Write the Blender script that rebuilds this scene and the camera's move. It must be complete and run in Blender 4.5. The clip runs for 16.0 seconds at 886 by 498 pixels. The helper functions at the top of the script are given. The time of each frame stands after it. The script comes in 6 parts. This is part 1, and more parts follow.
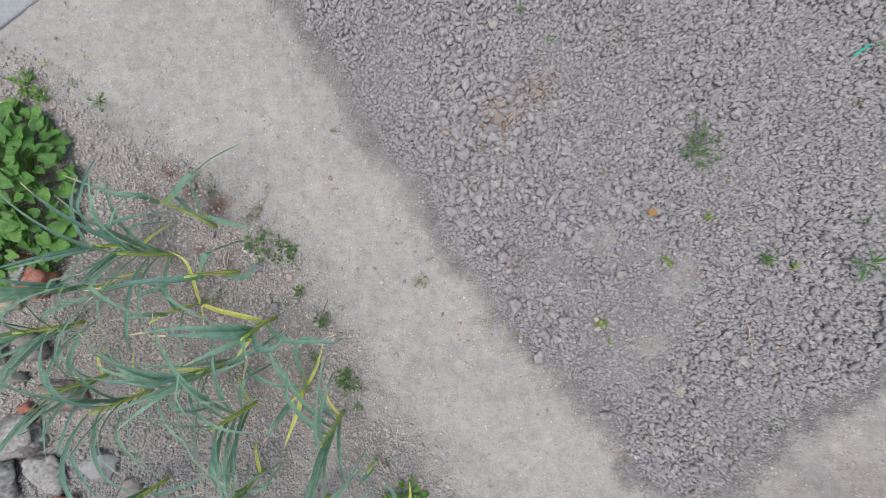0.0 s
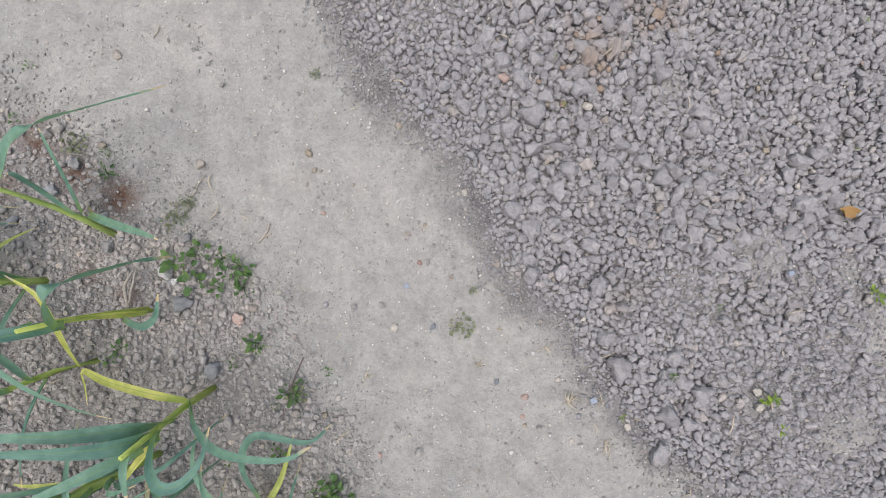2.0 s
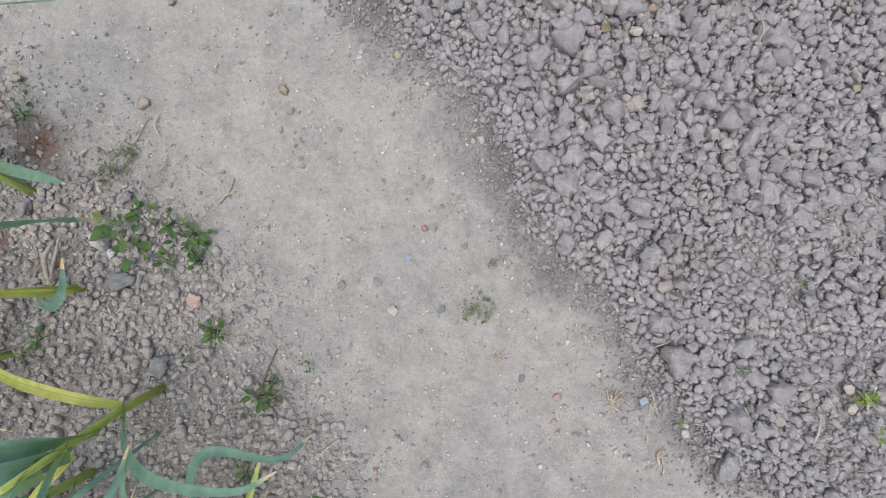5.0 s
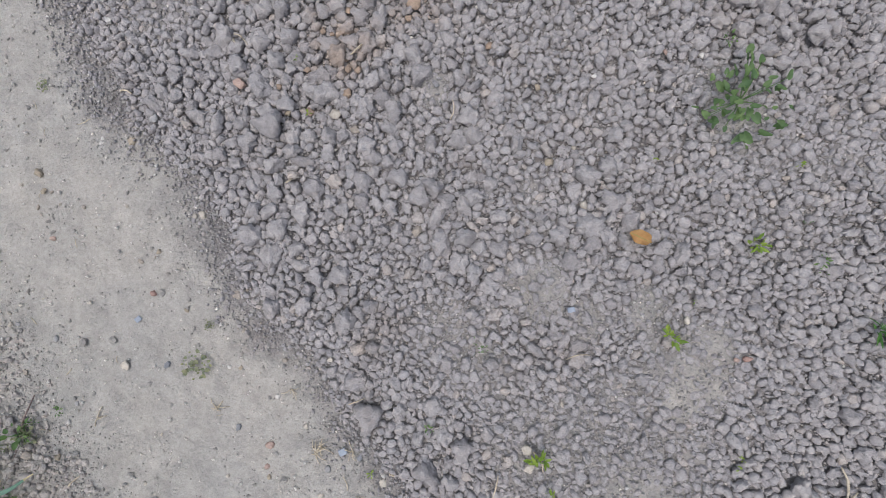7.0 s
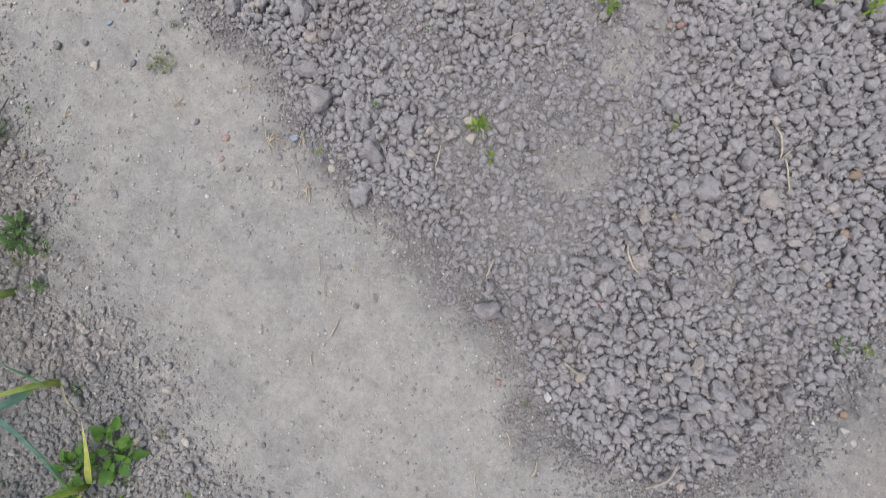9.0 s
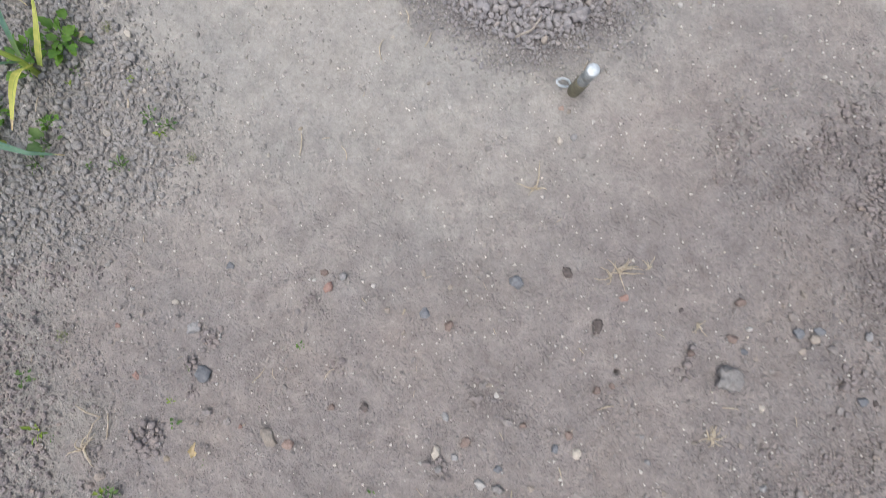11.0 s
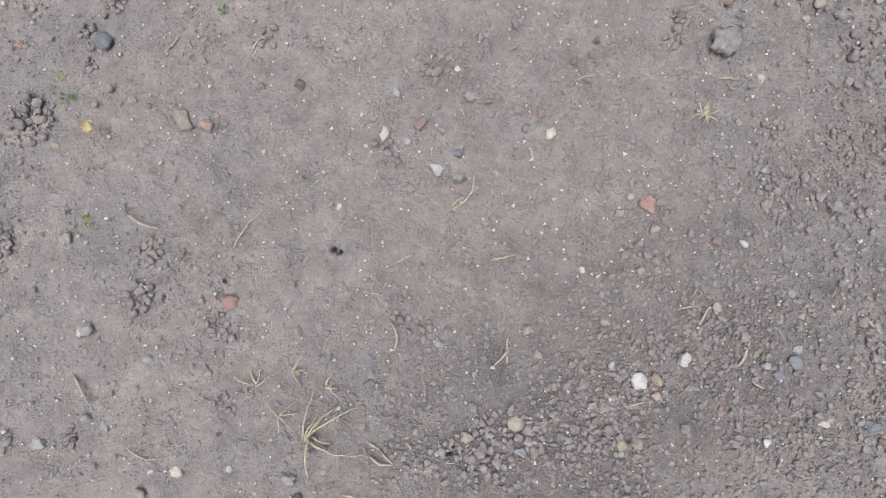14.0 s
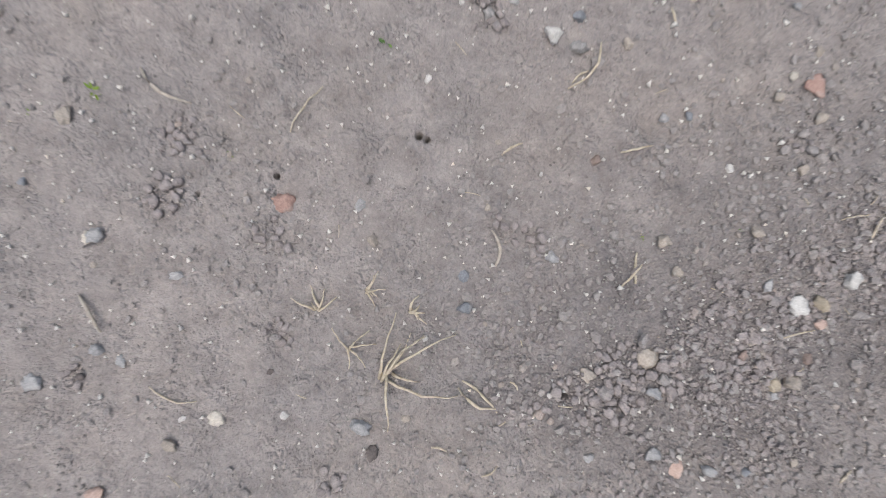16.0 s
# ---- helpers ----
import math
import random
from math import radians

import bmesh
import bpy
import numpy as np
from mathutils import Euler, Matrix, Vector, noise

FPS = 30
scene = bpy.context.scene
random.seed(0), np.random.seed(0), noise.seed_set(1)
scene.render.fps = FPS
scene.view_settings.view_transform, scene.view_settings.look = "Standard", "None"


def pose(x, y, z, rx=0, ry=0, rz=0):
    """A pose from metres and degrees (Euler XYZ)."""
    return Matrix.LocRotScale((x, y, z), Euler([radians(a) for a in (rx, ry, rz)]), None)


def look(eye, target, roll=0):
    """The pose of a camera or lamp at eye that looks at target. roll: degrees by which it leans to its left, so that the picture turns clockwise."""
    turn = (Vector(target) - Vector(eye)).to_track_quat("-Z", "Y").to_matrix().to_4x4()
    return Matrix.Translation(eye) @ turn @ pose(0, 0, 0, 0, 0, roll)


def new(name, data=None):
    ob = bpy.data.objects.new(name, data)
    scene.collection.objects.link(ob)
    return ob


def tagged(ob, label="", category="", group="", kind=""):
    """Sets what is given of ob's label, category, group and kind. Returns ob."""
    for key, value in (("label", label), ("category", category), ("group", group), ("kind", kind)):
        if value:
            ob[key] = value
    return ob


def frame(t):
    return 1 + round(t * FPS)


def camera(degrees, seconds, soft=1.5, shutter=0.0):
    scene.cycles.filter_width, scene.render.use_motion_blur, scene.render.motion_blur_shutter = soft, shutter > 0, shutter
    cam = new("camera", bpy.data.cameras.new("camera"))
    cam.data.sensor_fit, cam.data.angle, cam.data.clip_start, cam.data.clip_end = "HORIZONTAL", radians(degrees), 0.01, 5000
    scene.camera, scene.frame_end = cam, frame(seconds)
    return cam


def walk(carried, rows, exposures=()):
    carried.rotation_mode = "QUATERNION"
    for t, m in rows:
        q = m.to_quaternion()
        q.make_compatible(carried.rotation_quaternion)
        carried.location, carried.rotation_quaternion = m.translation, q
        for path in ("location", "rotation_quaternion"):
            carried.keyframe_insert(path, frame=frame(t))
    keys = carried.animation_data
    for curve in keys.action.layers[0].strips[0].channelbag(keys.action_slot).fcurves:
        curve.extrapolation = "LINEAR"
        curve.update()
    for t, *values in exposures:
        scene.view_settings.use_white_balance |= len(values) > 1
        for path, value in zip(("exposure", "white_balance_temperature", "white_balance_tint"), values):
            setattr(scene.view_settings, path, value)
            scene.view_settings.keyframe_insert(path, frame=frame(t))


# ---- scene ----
# settings
EXPOSURES = [(0, -0.02, 6160, 8), (3, 0.05, 6220, 9.5), (5.5, -0.06, 6170, 9), (9.5, -0.15, 6150, 9), (12, 0.12, 6270, 9), (16, 0.06, 6230, 8)]
SUN_TURN = 215
PATH_DARK, PATH_MID, PATH_LIGHT = (0.35, 0.336, 0.309), (0.4, 0.384, 0.355), (0.45, 0.433, 0.402)
# tilled soil, its colour darkened for the shade in the gaps between clods
BED_SHADED_DARK, BED_SHADED_LIGHT = (0.195, 0.183, 0.179), (0.285, 0.268, 0.262)
CLOD_DARK, CLOD_LIGHT = (0.313, 0.298, 0.295), (0.449, 0.429, 0.425)
BROWN_DARK, BROWN_LIGHT = (0.295, 0.266, 0.252), (0.428, 0.389, 0.369)
BROWN_CLOD_DARK, BROWN_CLOD_LIGHT = (0.28, 0.258, 0.244), (0.4, 0.371, 0.352)
SIDE_DARK, SIDE_LIGHT = (0.305, 0.287, 0.266), (0.405, 0.383, 0.357)
SIDE_CLOD_DARK, SIDE_CLOD_LIGHT = (0.3, 0.289, 0.276), (0.43, 0.416, 0.4)
DUST_DARK, DUST_LIGHT = (0.29, 0.278, 0.259), (0.41, 0.393, 0.366)
LOOSE_DARK, LOOSE_LIGHT = (0.19, 0.17, 0.162), (0.27, 0.243, 0.232)
LOOSE_CLOD_DARK, LOOSE_CLOD_LIGHT = (0.265, 0.236, 0.225), (0.388, 0.348, 0.333)
# end settings
cam = camera(96, 16.0, soft=0.4, shutter=0.2)
PATH = [
    (0, 0.0209, 0.0102, 1.5408, -0.29, 0.95, -0.24),
    (0.5, -0.1174, 0.0036, 1.2149, 0.13, 0.56, -0.18),
    (1, -0.1517, 0.0023, 1.0313, 0.66, -0.04, -0.15),
    (1.5, -0.1283, 0.0171, 0.9610, 1.01, -0.05, -0.08),
    (2, -0.1329, 0.0400, 0.9219, 1.00, -0.12, -0.09),
    (2.5, -0.1589, 0.0299, 0.8887, 1.33, -0.34, -0.04),
    (3, -0.1871, 0.0121, 0.8819, 1.50, -0.63, -0.02),
    (3.2, -0.1959, 0.0030, 0.8759, 1.63, -0.71, -0.00),
    (5.3, -0.1419, -0.0213, 0.7170, 0.60, -0.82, -0.22),
    (5.5, -0.0363, -0.0191, 0.7152, 0.92, 0.04, -0.20),
    (6, 0.1799, -0.0094, 0.7344, 1.13, 1.63, -0.06),
    (6.5, 0.3253, 0.0516, 0.7688, 0.38, 2.82, -0.11),
    (7, 0.4678, 0.1168, 0.7875, -0.11, 3.82, -0.12),
    (7.5, 0.5681, 0.0692, 0.7841, 0.09, 4.62, -0.05),
    (8, 0.6587, -0.0687, 0.7942, 1.15, 5.13, 0.20),
    (8.5, 0.6195, -0.3155, 0.7890, 1.60, 5.06, 0.60),
    (9, 0.5930, -0.5665, 0.7877, 3.55, 4.74, 0.89),
    (9.5, 0.6055, -0.7613, 0.7796, 4.35, 4.62, 1.13),
    (9.7, 0.6099, -0.8329, 0.7779, 4.85, 4.63, 1.29),
    (11.8, 0.8486, -1.7486, 0.9471, -0.90, -0.24, 0.33),
    (12, 0.8548, -1.8124, 0.8161, -0.36, -0.33, 0.32),
    (12.5, 0.9017, -1.9354, 0.7481, 1.06, 0.05, 0.33),
    (13, 0.9107, -1.9746, 0.8371, 1.44, 0.06, 0.36),
    (13.5, 0.8970, -2.0334, 0.8218, 1.15, 0.01, 0.58),
    (14, 0.8367, -2.0892, 0.7392, 1.80, -0.39, 0.67),
    (14.5, 0.7850, -2.1150, 0.7877, 1.92, -0.65, 0.86),
    (15, 0.7203, -2.1531, 0.8065, 2.29, -1.21, 0.99),
    (15.5, 0.6716, -2.2018, 0.7788, 2.07, -1.71, 1.07),
    (16, 0.6568, -2.2305, 0.5738, 0.03, -2.06, 1.21),
]
walk(cam, [(t, pose(x, y, z, rx, ry, rz)) for t, x, y, z, rx, ry, rz in PATH], EXPOSURES)

# ---- light ----
world = bpy.data.worlds.new("overcast_sky")
scene.world = world
world.use_nodes = True
wn = world.node_tree.nodes
sky = wn.new("ShaderNodeTexSky")
sky.sky_type = "NISHITA"
sky.sun_disc = False
sky.sun_elevation = radians(76)
sky.sun_rotation = radians(SUN_TURN)
sky.air_density = 1.0
sky.dust_density = 7.0
sky.ozone_density = 1.0
wn["Background"].inputs["Strength"].default_value = 0.14
world.node_tree.links.new(sky.outputs[0], wn["Background"].inputs["Color"])
sun = new("sun", bpy.data.lights.new("sun", "SUN"))
sun.data.energy = 1.2
sun.data.angle = radians(75)
sun.data.color = (0.95, 0.98, 1.0)
sun.matrix_world = look((-0.9, 1.6, 8), (0, 0, 0))

# ---- materials ----


class Nodes:
    """A small wrapper to write node materials in few lines."""

    def __init__(self, name, rough=0.9, spec=0.25):
        self.mat = bpy.data.materials.new(name)
        self.mat.use_nodes = True
        self.t = self.mat.node_tree
        self.out = self.t.nodes["Principled BSDF"]
        self.out.inputs["Roughness"].default_value = rough
        self.out.inputs["Specular IOR Level"].default_value = spec

    def add(self, kind, **settings):
        n = self.t.nodes.new(kind)
        for k, v in settings.items():
            if k in n.inputs:
                n.inputs[k].default_value = v
            else:
                n.inputs[k.replace("_", " ")].default_value = v
        return n

    def link(self, a, b):
        self.t.links.new(a, b)

    def place(self):
        return self.t.nodes.new("ShaderNodeNewGeometry").outputs["Position"]

    def noise(self, vec, scale, detail=4.0, rough=0.6):
        n = self.add("ShaderNodeTexNoise", Scale=scale, Detail=detail, Roughness=rough)
        self.link(vec, n.inputs["Vector"])
        return n.outputs["Fac"]

    def ramp(self, fac, stops):
        n = self.t.nodes.new("ShaderNodeValToRGB")
        el = n.color_ramp.elements
        while len(el) < len(stops):
            el.new(0.5)
        for e, (p, c) in zip(el, stops):
            e.position, e.color = p, (*c, 1) if len(c) == 3 else c
        self.link(fac, n.inputs[0])
        return n.outputs[0]

    def mix(self, fac, a, b, blend="MIX"):
        n = self.t.nodes.new("ShaderNodeMix")
        n.data_type, n.blend_type = "RGBA", blend
        for sock, v in ((n.inputs[0], fac), (n.inputs[6], a), (n.inputs[7], b)):
            if isinstance(v, (int, float)):
                sock.default_value = v
            elif isinstance(v, tuple):
                sock.default_value = (*v, 1)
            else:
                self.link(v, sock)
        return n.outputs[2]

    def math(self, op, a, b=0.0, clamp=False):
        n = self.t.nodes.new("ShaderNodeMath")
        n.operation, n.use_clamp = op, clamp
        for sock, v in zip(n.inputs, (a, b)):
            if isinstance(v, (int, float)):
                sock.default_value = v
            else:
                self.link(v, sock)
        return n.outputs[0]

    def attr(self, name, out="Fac"):
        n = self.t.nodes.new("ShaderNodeAttribute")
        n.attribute_name = name
        return n.outputs[out]

    def bump(self, height, strength, distance):
        n = self.add("ShaderNodeBump", Strength=strength, Distance=distance)
        self.link(height, n.inputs["Height"])
        self.link(n.outputs[0], self.out.inputs["Normal"])

    def colour(self, c):
        self.link(c, self.out.inputs["Base Color"])
        return self.mat


def grey(v):
    return (v, v, v)


def ground_material():
    m = Nodes("garden_soil", 0.95, 0.15)
    p = m.place()
    big, mid, fine, grain = m.noise(p, 3.2, 5), m.noise(p, 17, 5), m.noise(p, 90, 4), m.noise(p, 420, 3)
    dust = m.ramp(mid, [(0.28, PATH_DARK), (0.5, PATH_MID), (0.75, PATH_LIGHT)])
    # soil between the clods, with the gap shade in its colour
    tilled = m.ramp(mid, [(0.25, BED_SHADED_DARK), (0.75, BED_SHADED_LIGHT)])
    brown = m.ramp(mid, [(0.25, BROWN_DARK), (0.75, BROWN_LIGHT)])
    side = m.ramp(mid, [(0.25, SIDE_DARK), (0.75, SIDE_LIGHT)])
    c = m.mix(m.attr("brown"), dust, brown)
    earth = m.ramp(m.noise(p, 4.2, 4), [(0.5, grey(0)), (0.72, grey(0.3))])
    c = m.mix(m.math("MULTIPLY", earth, m.attr("brown")), c, (0.34, 0.292, 0.252))
    c = m.mix(m.attr("side"), c, side)
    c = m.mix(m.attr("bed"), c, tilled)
    c = m.mix(m.math("MULTIPLY", m.attr("loose"), 0.8), c, m.ramp(mid, [(0.25, LOOSE_DARK), (0.75, LOOSE_LIGHT)]))
    c = m.mix(m.math("MULTIPLY", m.attr("rust"), m.ramp(m.noise(p, 70, 5, 0.7), [(0.35, grey(0.45)), (0.55, grey(1.0))])), c, (0.17, 0.1, 0.07))
    c = m.mix(1.0, c, m.ramp(big, [(0.3, (0.88, 0.89, 0.9)), (0.7, (1.07, 1.055, 1.03))]), "MULTIPLY")
    c = m.mix(1.0, c, m.ramp(fine, [(0.25, grey(0.86)), (0.7, grey(1.08))]), "MULTIPLY")
    c = m.mix(1.0, c, m.ramp(grain, [(0.25, grey(0.86)), (0.72, grey(1.1))]), "MULTIPLY")
    # mottling of dust and trodden crumbs
    c = m.mix(1.0, c, m.ramp(m.noise(p, 27, 7, 0.72), [(0.33, grey(0.86)), (0.5, grey(1.0)), (0.68, grey(1.07))]), "MULTIPLY")
    # pale grit and dark specks lying in the dust
    for scale, size, keep, tone in ((95, 0.09, 0.93, (0.55, 0.52, 0.47)), (150, 0.1, 0.9, (0.48, 0.45, 0.4)), (90, 0.1, 0.9, (0.15, 0.14, 0.13))):
        v = m.add("ShaderNodeTexVoronoi", Scale=scale)
        m.link(p, v.inputs["Vector"])
        near = m.math("LESS_THAN", v.outputs["Distance"], size * 1.9)
        rare = m.math("GREATER_THAN", m.math("FRACT", m.math("MULTIPLY", v.outputs["Color"], 7.3)), keep)
        c = m.mix(m.math("MULTIPLY", m.math("MULTIPLY", near, rare), 0.75), c, tone)
    rough_part = m.math("ADD", m.math("MULTIPLY", m.noise(p, 55, 6, 0.7), m.math("ADD", m.math("MULTIPLY", m.attr("brown"), 2.2), 0.9)), m.math("ADD", m.math("MULTIPLY", grain, 0.5), m.math("MULTIPLY", m.noise(p, 170, 3, 0.6), m.math("ADD", m.math("MULTIPLY", m.attr("brown"), 1.1), 0.5))))
    # loose grains lying in spots: everywhere on the brown soil and the beds, here and there on the path
    grains = []
    for scale, part_of in ((120, 1.0), (230, 0.6)):
        v = m.add("ShaderNodeTexVoronoi", Scale=scale, Randomness=1.0)
        m.link(p, v.inputs["Vector"])
        grains.append(m.math("MULTIPLY", m.math("SUBTRACT", 0.75, v.outputs["Distance"]), part_of))
    where = m.math("ADD", m.math("ADD", m.math("MULTIPLY", m.attr("brown"), 0.9), m.attr("bed")), m.math("ADD", m.math("MULTIPLY", m.attr("side"), 0.8), 0.35))
    spots = m.math("MULTIPLY", m.ramp(m.noise(p, 22, 5, 0.65), [(0.4, grey(0.15)), (0.62, grey(1.0))]), where, True)
    crumb = m.math("MULTIPLY", m.math("ADD", grains[0], grains[1]), m.math("MULTIPLY", spots, 2.2))
    m.bump(m.math("ADD", rough_part, crumb), 0.8, 0.0042)
    return m.colour(c)


def clod_material(name, dark, light, island=True):
    m = Nodes(name, 0.95, 0.12)
    p = m.place()
    mid, fine, grain = m.noise(p, 60, 4), m.noise(p, 220, 4), m.noise(p, 800, 2)
    if island:
        rnd = m.t.nodes.new("ShaderNodeNewGeometry").outputs["Random Per Island"]
    else:
        rnd = m.t.nodes.new("ShaderNodeObjectInfo").outputs["Random"]
    c = m.ramp(mid, [(0.25, dark), (0.75, light)])
    c = m.mix(1.0, c, m.ramp(rnd, [(0.0, (0.88, 0.87, 0.87)), (0.5, grey(1.0)), (0.96, (1.07, 1.06, 1.05)), (1.0, (1.2, 1.13, 1.03))]), "MULTIPLY")
    c = m.mix(1.0, c, m.ramp(fine, [(0.25, grey(0.86)), (0.72, grey(1.1))]), "MULTIPLY")
    c = m.mix(1.0, c, m.ramp(grain, [(0.3, grey(0.9)), (0.7, grey(1.08))]), "MULTIPLY")
    # dust on the upward faces, brown patches of raw earth
    patch = m.noise(p, 5.0, 3)
    c = m.mix(m.ramp(patch, [(0.58, grey(0)), (0.72, grey(0.3))]), c, (0.25, 0.2, 0.16))
    # two spots of rusty brown earth in the tilled bed
    for x, y, size in ((0.21, 0.52, 0.1), (0.37, 0.6, 0.09)):
        d = m.t.nodes.new("ShaderNodeVectorMath")
        d.operation = "DISTANCE"
        m.link(p, d.inputs[0])
        d.inputs[1].default_value = (x, y, 0.01)
        spot = m.ramp(m.math("ADD", d.outputs["Value"], m.math("MULTIPLY", m.noise(p, 18, 3), 0.16)), [(size * 0.9, grey(0.75)), (size * 0.9 + 0.09, grey(0))])
        c = m.mix(m.math("MULTIPLY", spot, m.ramp(rnd, [(0.3, grey(0.2)), (0.8, grey(1.0))])), c, (0.36, 0.265, 0.19))
    m.bump(m.math("ADD", m.math("MULTIPLY", fine, 1.4), m.math("MULTIPLY", m.noise(p, 140, 6, 0.7), 1.3)), 0.65, 0.0038)
    return m.colour(c)


def stone_material(name, dark, light, rough=0.75):
    m = Nodes(name, rough, 0.35)
    p = m.t.nodes.new("ShaderNodeTexCoord").outputs["Object"]
    a, b = m.noise(p, 70, 5), m.noise(p, 380, 3)
    c = m.ramp(a, [(0.28, dark), (0.7, light)])
    c = m.mix(1.0, c, m.ramp(b, [(0.25, grey(0.75)), (0.7, grey(1.1))]), "MULTIPLY")
    rnd = m.t.nodes.new("ShaderNodeObjectInfo").outputs["Random"]
    c = m.mix(1.0, c, m.ramp(rnd, [(0.0, grey(0.85)), (1.0, grey(1.1))]), "MULTIPLY")
    dust = m.noise(p, 35, 3)
    c = m.mix(m.math("MULTIPLY", m.math("GREATER_THAN", dust, 0.56), 0.35), c, (0.3, 0.27, 0.25))
    m.bump(m.math("ADD", a, m.math("MULTIPLY", b, 0.4)), 0.5, 0.002)
    return m.colour(c)


def leaf_material(name, dark, light, tip=None, veins=0.0, rough=0.55):
    """Leaves carry along (0 at the stalk to 1 at the tip) and across (-1 to 1) in the attribute lay."""
    m = Nodes(name, rough, 0.4)
    lay = m.attr("lay", "Vector")
    sep = m.t.nodes.new("ShaderNodeSeparateXYZ")
    m.link(lay, sep.inputs[0])
    p = m.place()
    a = m.noise(p, 45, 4)
    c = m.ramp(a, [(0.3, dark), (0.7, light)])
    rnd = m.t.nodes.new("ShaderNodeObjectInfo").outputs["Random"]
    c = m.mix(1.0, c, m.ramp(rnd, [(0.0, (0.75, 0.8, 0.8)), (1.0, (1.25, 1.15, 1.0))]), "MULTIPLY")
    if veins:
        stripe = m.math("SINE", m.math("MULTIPLY", sep.outputs[1], 30.0))
        c = m.mix(m.math("MULTIPLY", m.math("ADD", stripe, 1.0), veins), c, light)
        rib = m.math("LESS_THAN", m.math("ABSOLUTE", sep.outputs[1]), 0.09)
        c = m.mix(m.math("MULTIPLY", rib, 0.45), c, (0.22, 0.34, 0.12))
    if tip:
        along = m.math("ADD", sep.outputs[0], m.math("MULTIPLY", m.math("SUBTRACT", m.noise(p, 28, 3), 0.5), 0.25))
        c = m.mix(m.ramp(along, [(0.91, grey(0)), (0.99, grey(1))]), c, tip)
        c = m.mix(m.ramp(along, [(0.0, grey(0.7)), (0.16, grey(0))]), c, (0.26, 0.36, 0.07))
    m.bump(m.noise(p, 160, 3), 0.25, 0.002)
    m.colour(c)
    # light shines through the thin blade
    thin = m.t.nodes.new("ShaderNodeBsdfTranslucent")
    m.link(m.mix(1.0, c, (1.25, 1.3, 0.75), "MULTIPLY"), thin.inputs["Color"])
    both = m.t.nodes.new("ShaderNodeMixShader")
    both.inputs[0].default_value = 0.28
    m.link(m.out.outputs[0], both.inputs[1])
    m.link(thin.outputs[0], both.inputs[2])
    m.link(both.outputs[0], m.t.nodes["Material Output"].inputs["Surface"])
    return m.mat


def plain_material(name, dark, light, rough=0.6, metal=0.0, scale=120):
    m = Nodes(name, rough, 0.4)
    p = m.t.nodes.new("ShaderNodeTexCoord").outputs["Object"]
    a = m.noise(p, scale, 5)
    m.out.inputs["Metallic"].default_value = metal
    m.bump(a, 0.35, 0.002)
    return m.colour(m.ramp(a, [(0.3, dark), (0.7, light)]))


SOIL = ground_material()
CLOD = clod_material("grey_clods", CLOD_DARK, CLOD_LIGHT)
CLOD_PIECE = clod_material("grey_clod", CLOD_DARK, CLOD_LIGHT, island=False)
SIDE_CLOD = clod_material("grey_brown_crumbs", SIDE_CLOD_DARK, SIDE_CLOD_LIGHT)
BROWN_CLOD = clod_material("brown_crumbs", BROWN_CLOD_DARK, BROWN_CLOD_LIGHT)
LOOSE_CLOD = clod_material("loose_brown_crumbs", LOOSE_CLOD_DARK, LOOSE_CLOD_LIGHT)
EARTH_CLOD = clod_material("red_brown_crumbs", (0.375, 0.344, 0.316), (0.535, 0.495, 0.458))
STONE_MATS = {
    "white": stone_material("white_stone", (0.46, 0.44, 0.41), (0.7, 0.68, 0.64)),
    "cream": stone_material("cream_stone", (0.43, 0.39, 0.33), (0.64, 0.59, 0.51)),
    "beige": stone_material("beige_stone", (0.3, 0.26, 0.22), (0.46, 0.41, 0.35)),
    "tan": stone_material("tan_stone", (0.3, 0.255, 0.19), (0.45, 0.39, 0.3)),
    "pink": stone_material("pinkish_stone", (0.38, 0.27, 0.22), (0.55, 0.42, 0.36)),
    "brick": stone_material("brick_chip", (0.29, 0.18, 0.15), (0.44, 0.3, 0.25)),
    "brown": stone_material("brown_stone", (0.2, 0.15, 0.13), (0.33, 0.26, 0.22)),
    "grey": stone_material("grey_stone", (0.26, 0.26, 0.26), (0.44, 0.43, 0.42)),
    "slate": stone_material("blue_grey_stone", (0.17, 0.18, 0.193), (0.3, 0.311, 0.328)),
    "dark": stone_material("dark_clod", (0.1, 0.085, 0.08), (0.2, 0.17, 0.155)),
    "clump": stone_material("grey_earth_lump", (0.22, 0.21, 0.2), (0.41, 0.395, 0.38), 0.9),
    "ochre": stone_material("ochre_clod", (0.245, 0.18, 0.13), (0.385, 0.3, 0.23)),
}
STONE_WORDS = {
    "white": "chalky white pebble", "cream": "pale cream pebble", "beige": "dull beige pebble", "tan": "yellowish tan pebble",
    "pink": "pinkish worn pebble", "brick": "small red brick chip", "brown": "earth-brown pebble", "grey": "rough grey stone",
    "slate": "smooth blue-grey stone", "clump": "knobbly grey earth lump", "dark": "dark hardened lump of earth", "ochre": "dull brown lump of clay",
}
STRAW = plain_material("dry_straw", (0.36, 0.3, 0.21), (0.62, 0.55, 0.43), 0.7)
TWIG = plain_material("grey_twig", (0.3, 0.26, 0.22), (0.5, 0.45, 0.38), 0.8)
GARLIC = leaf_material("garlic_leaf", (0.12, 0.245, 0.2), (0.225, 0.385, 0.32), (0.62, 0.54, 0.32), 0.12)
GARLIC_OLD = leaf_material("yellowed_garlic_leaf", (0.42, 0.5, 0.1), (0.68, 0.68, 0.24), (0.65, 0.58, 0.36), 0.1)
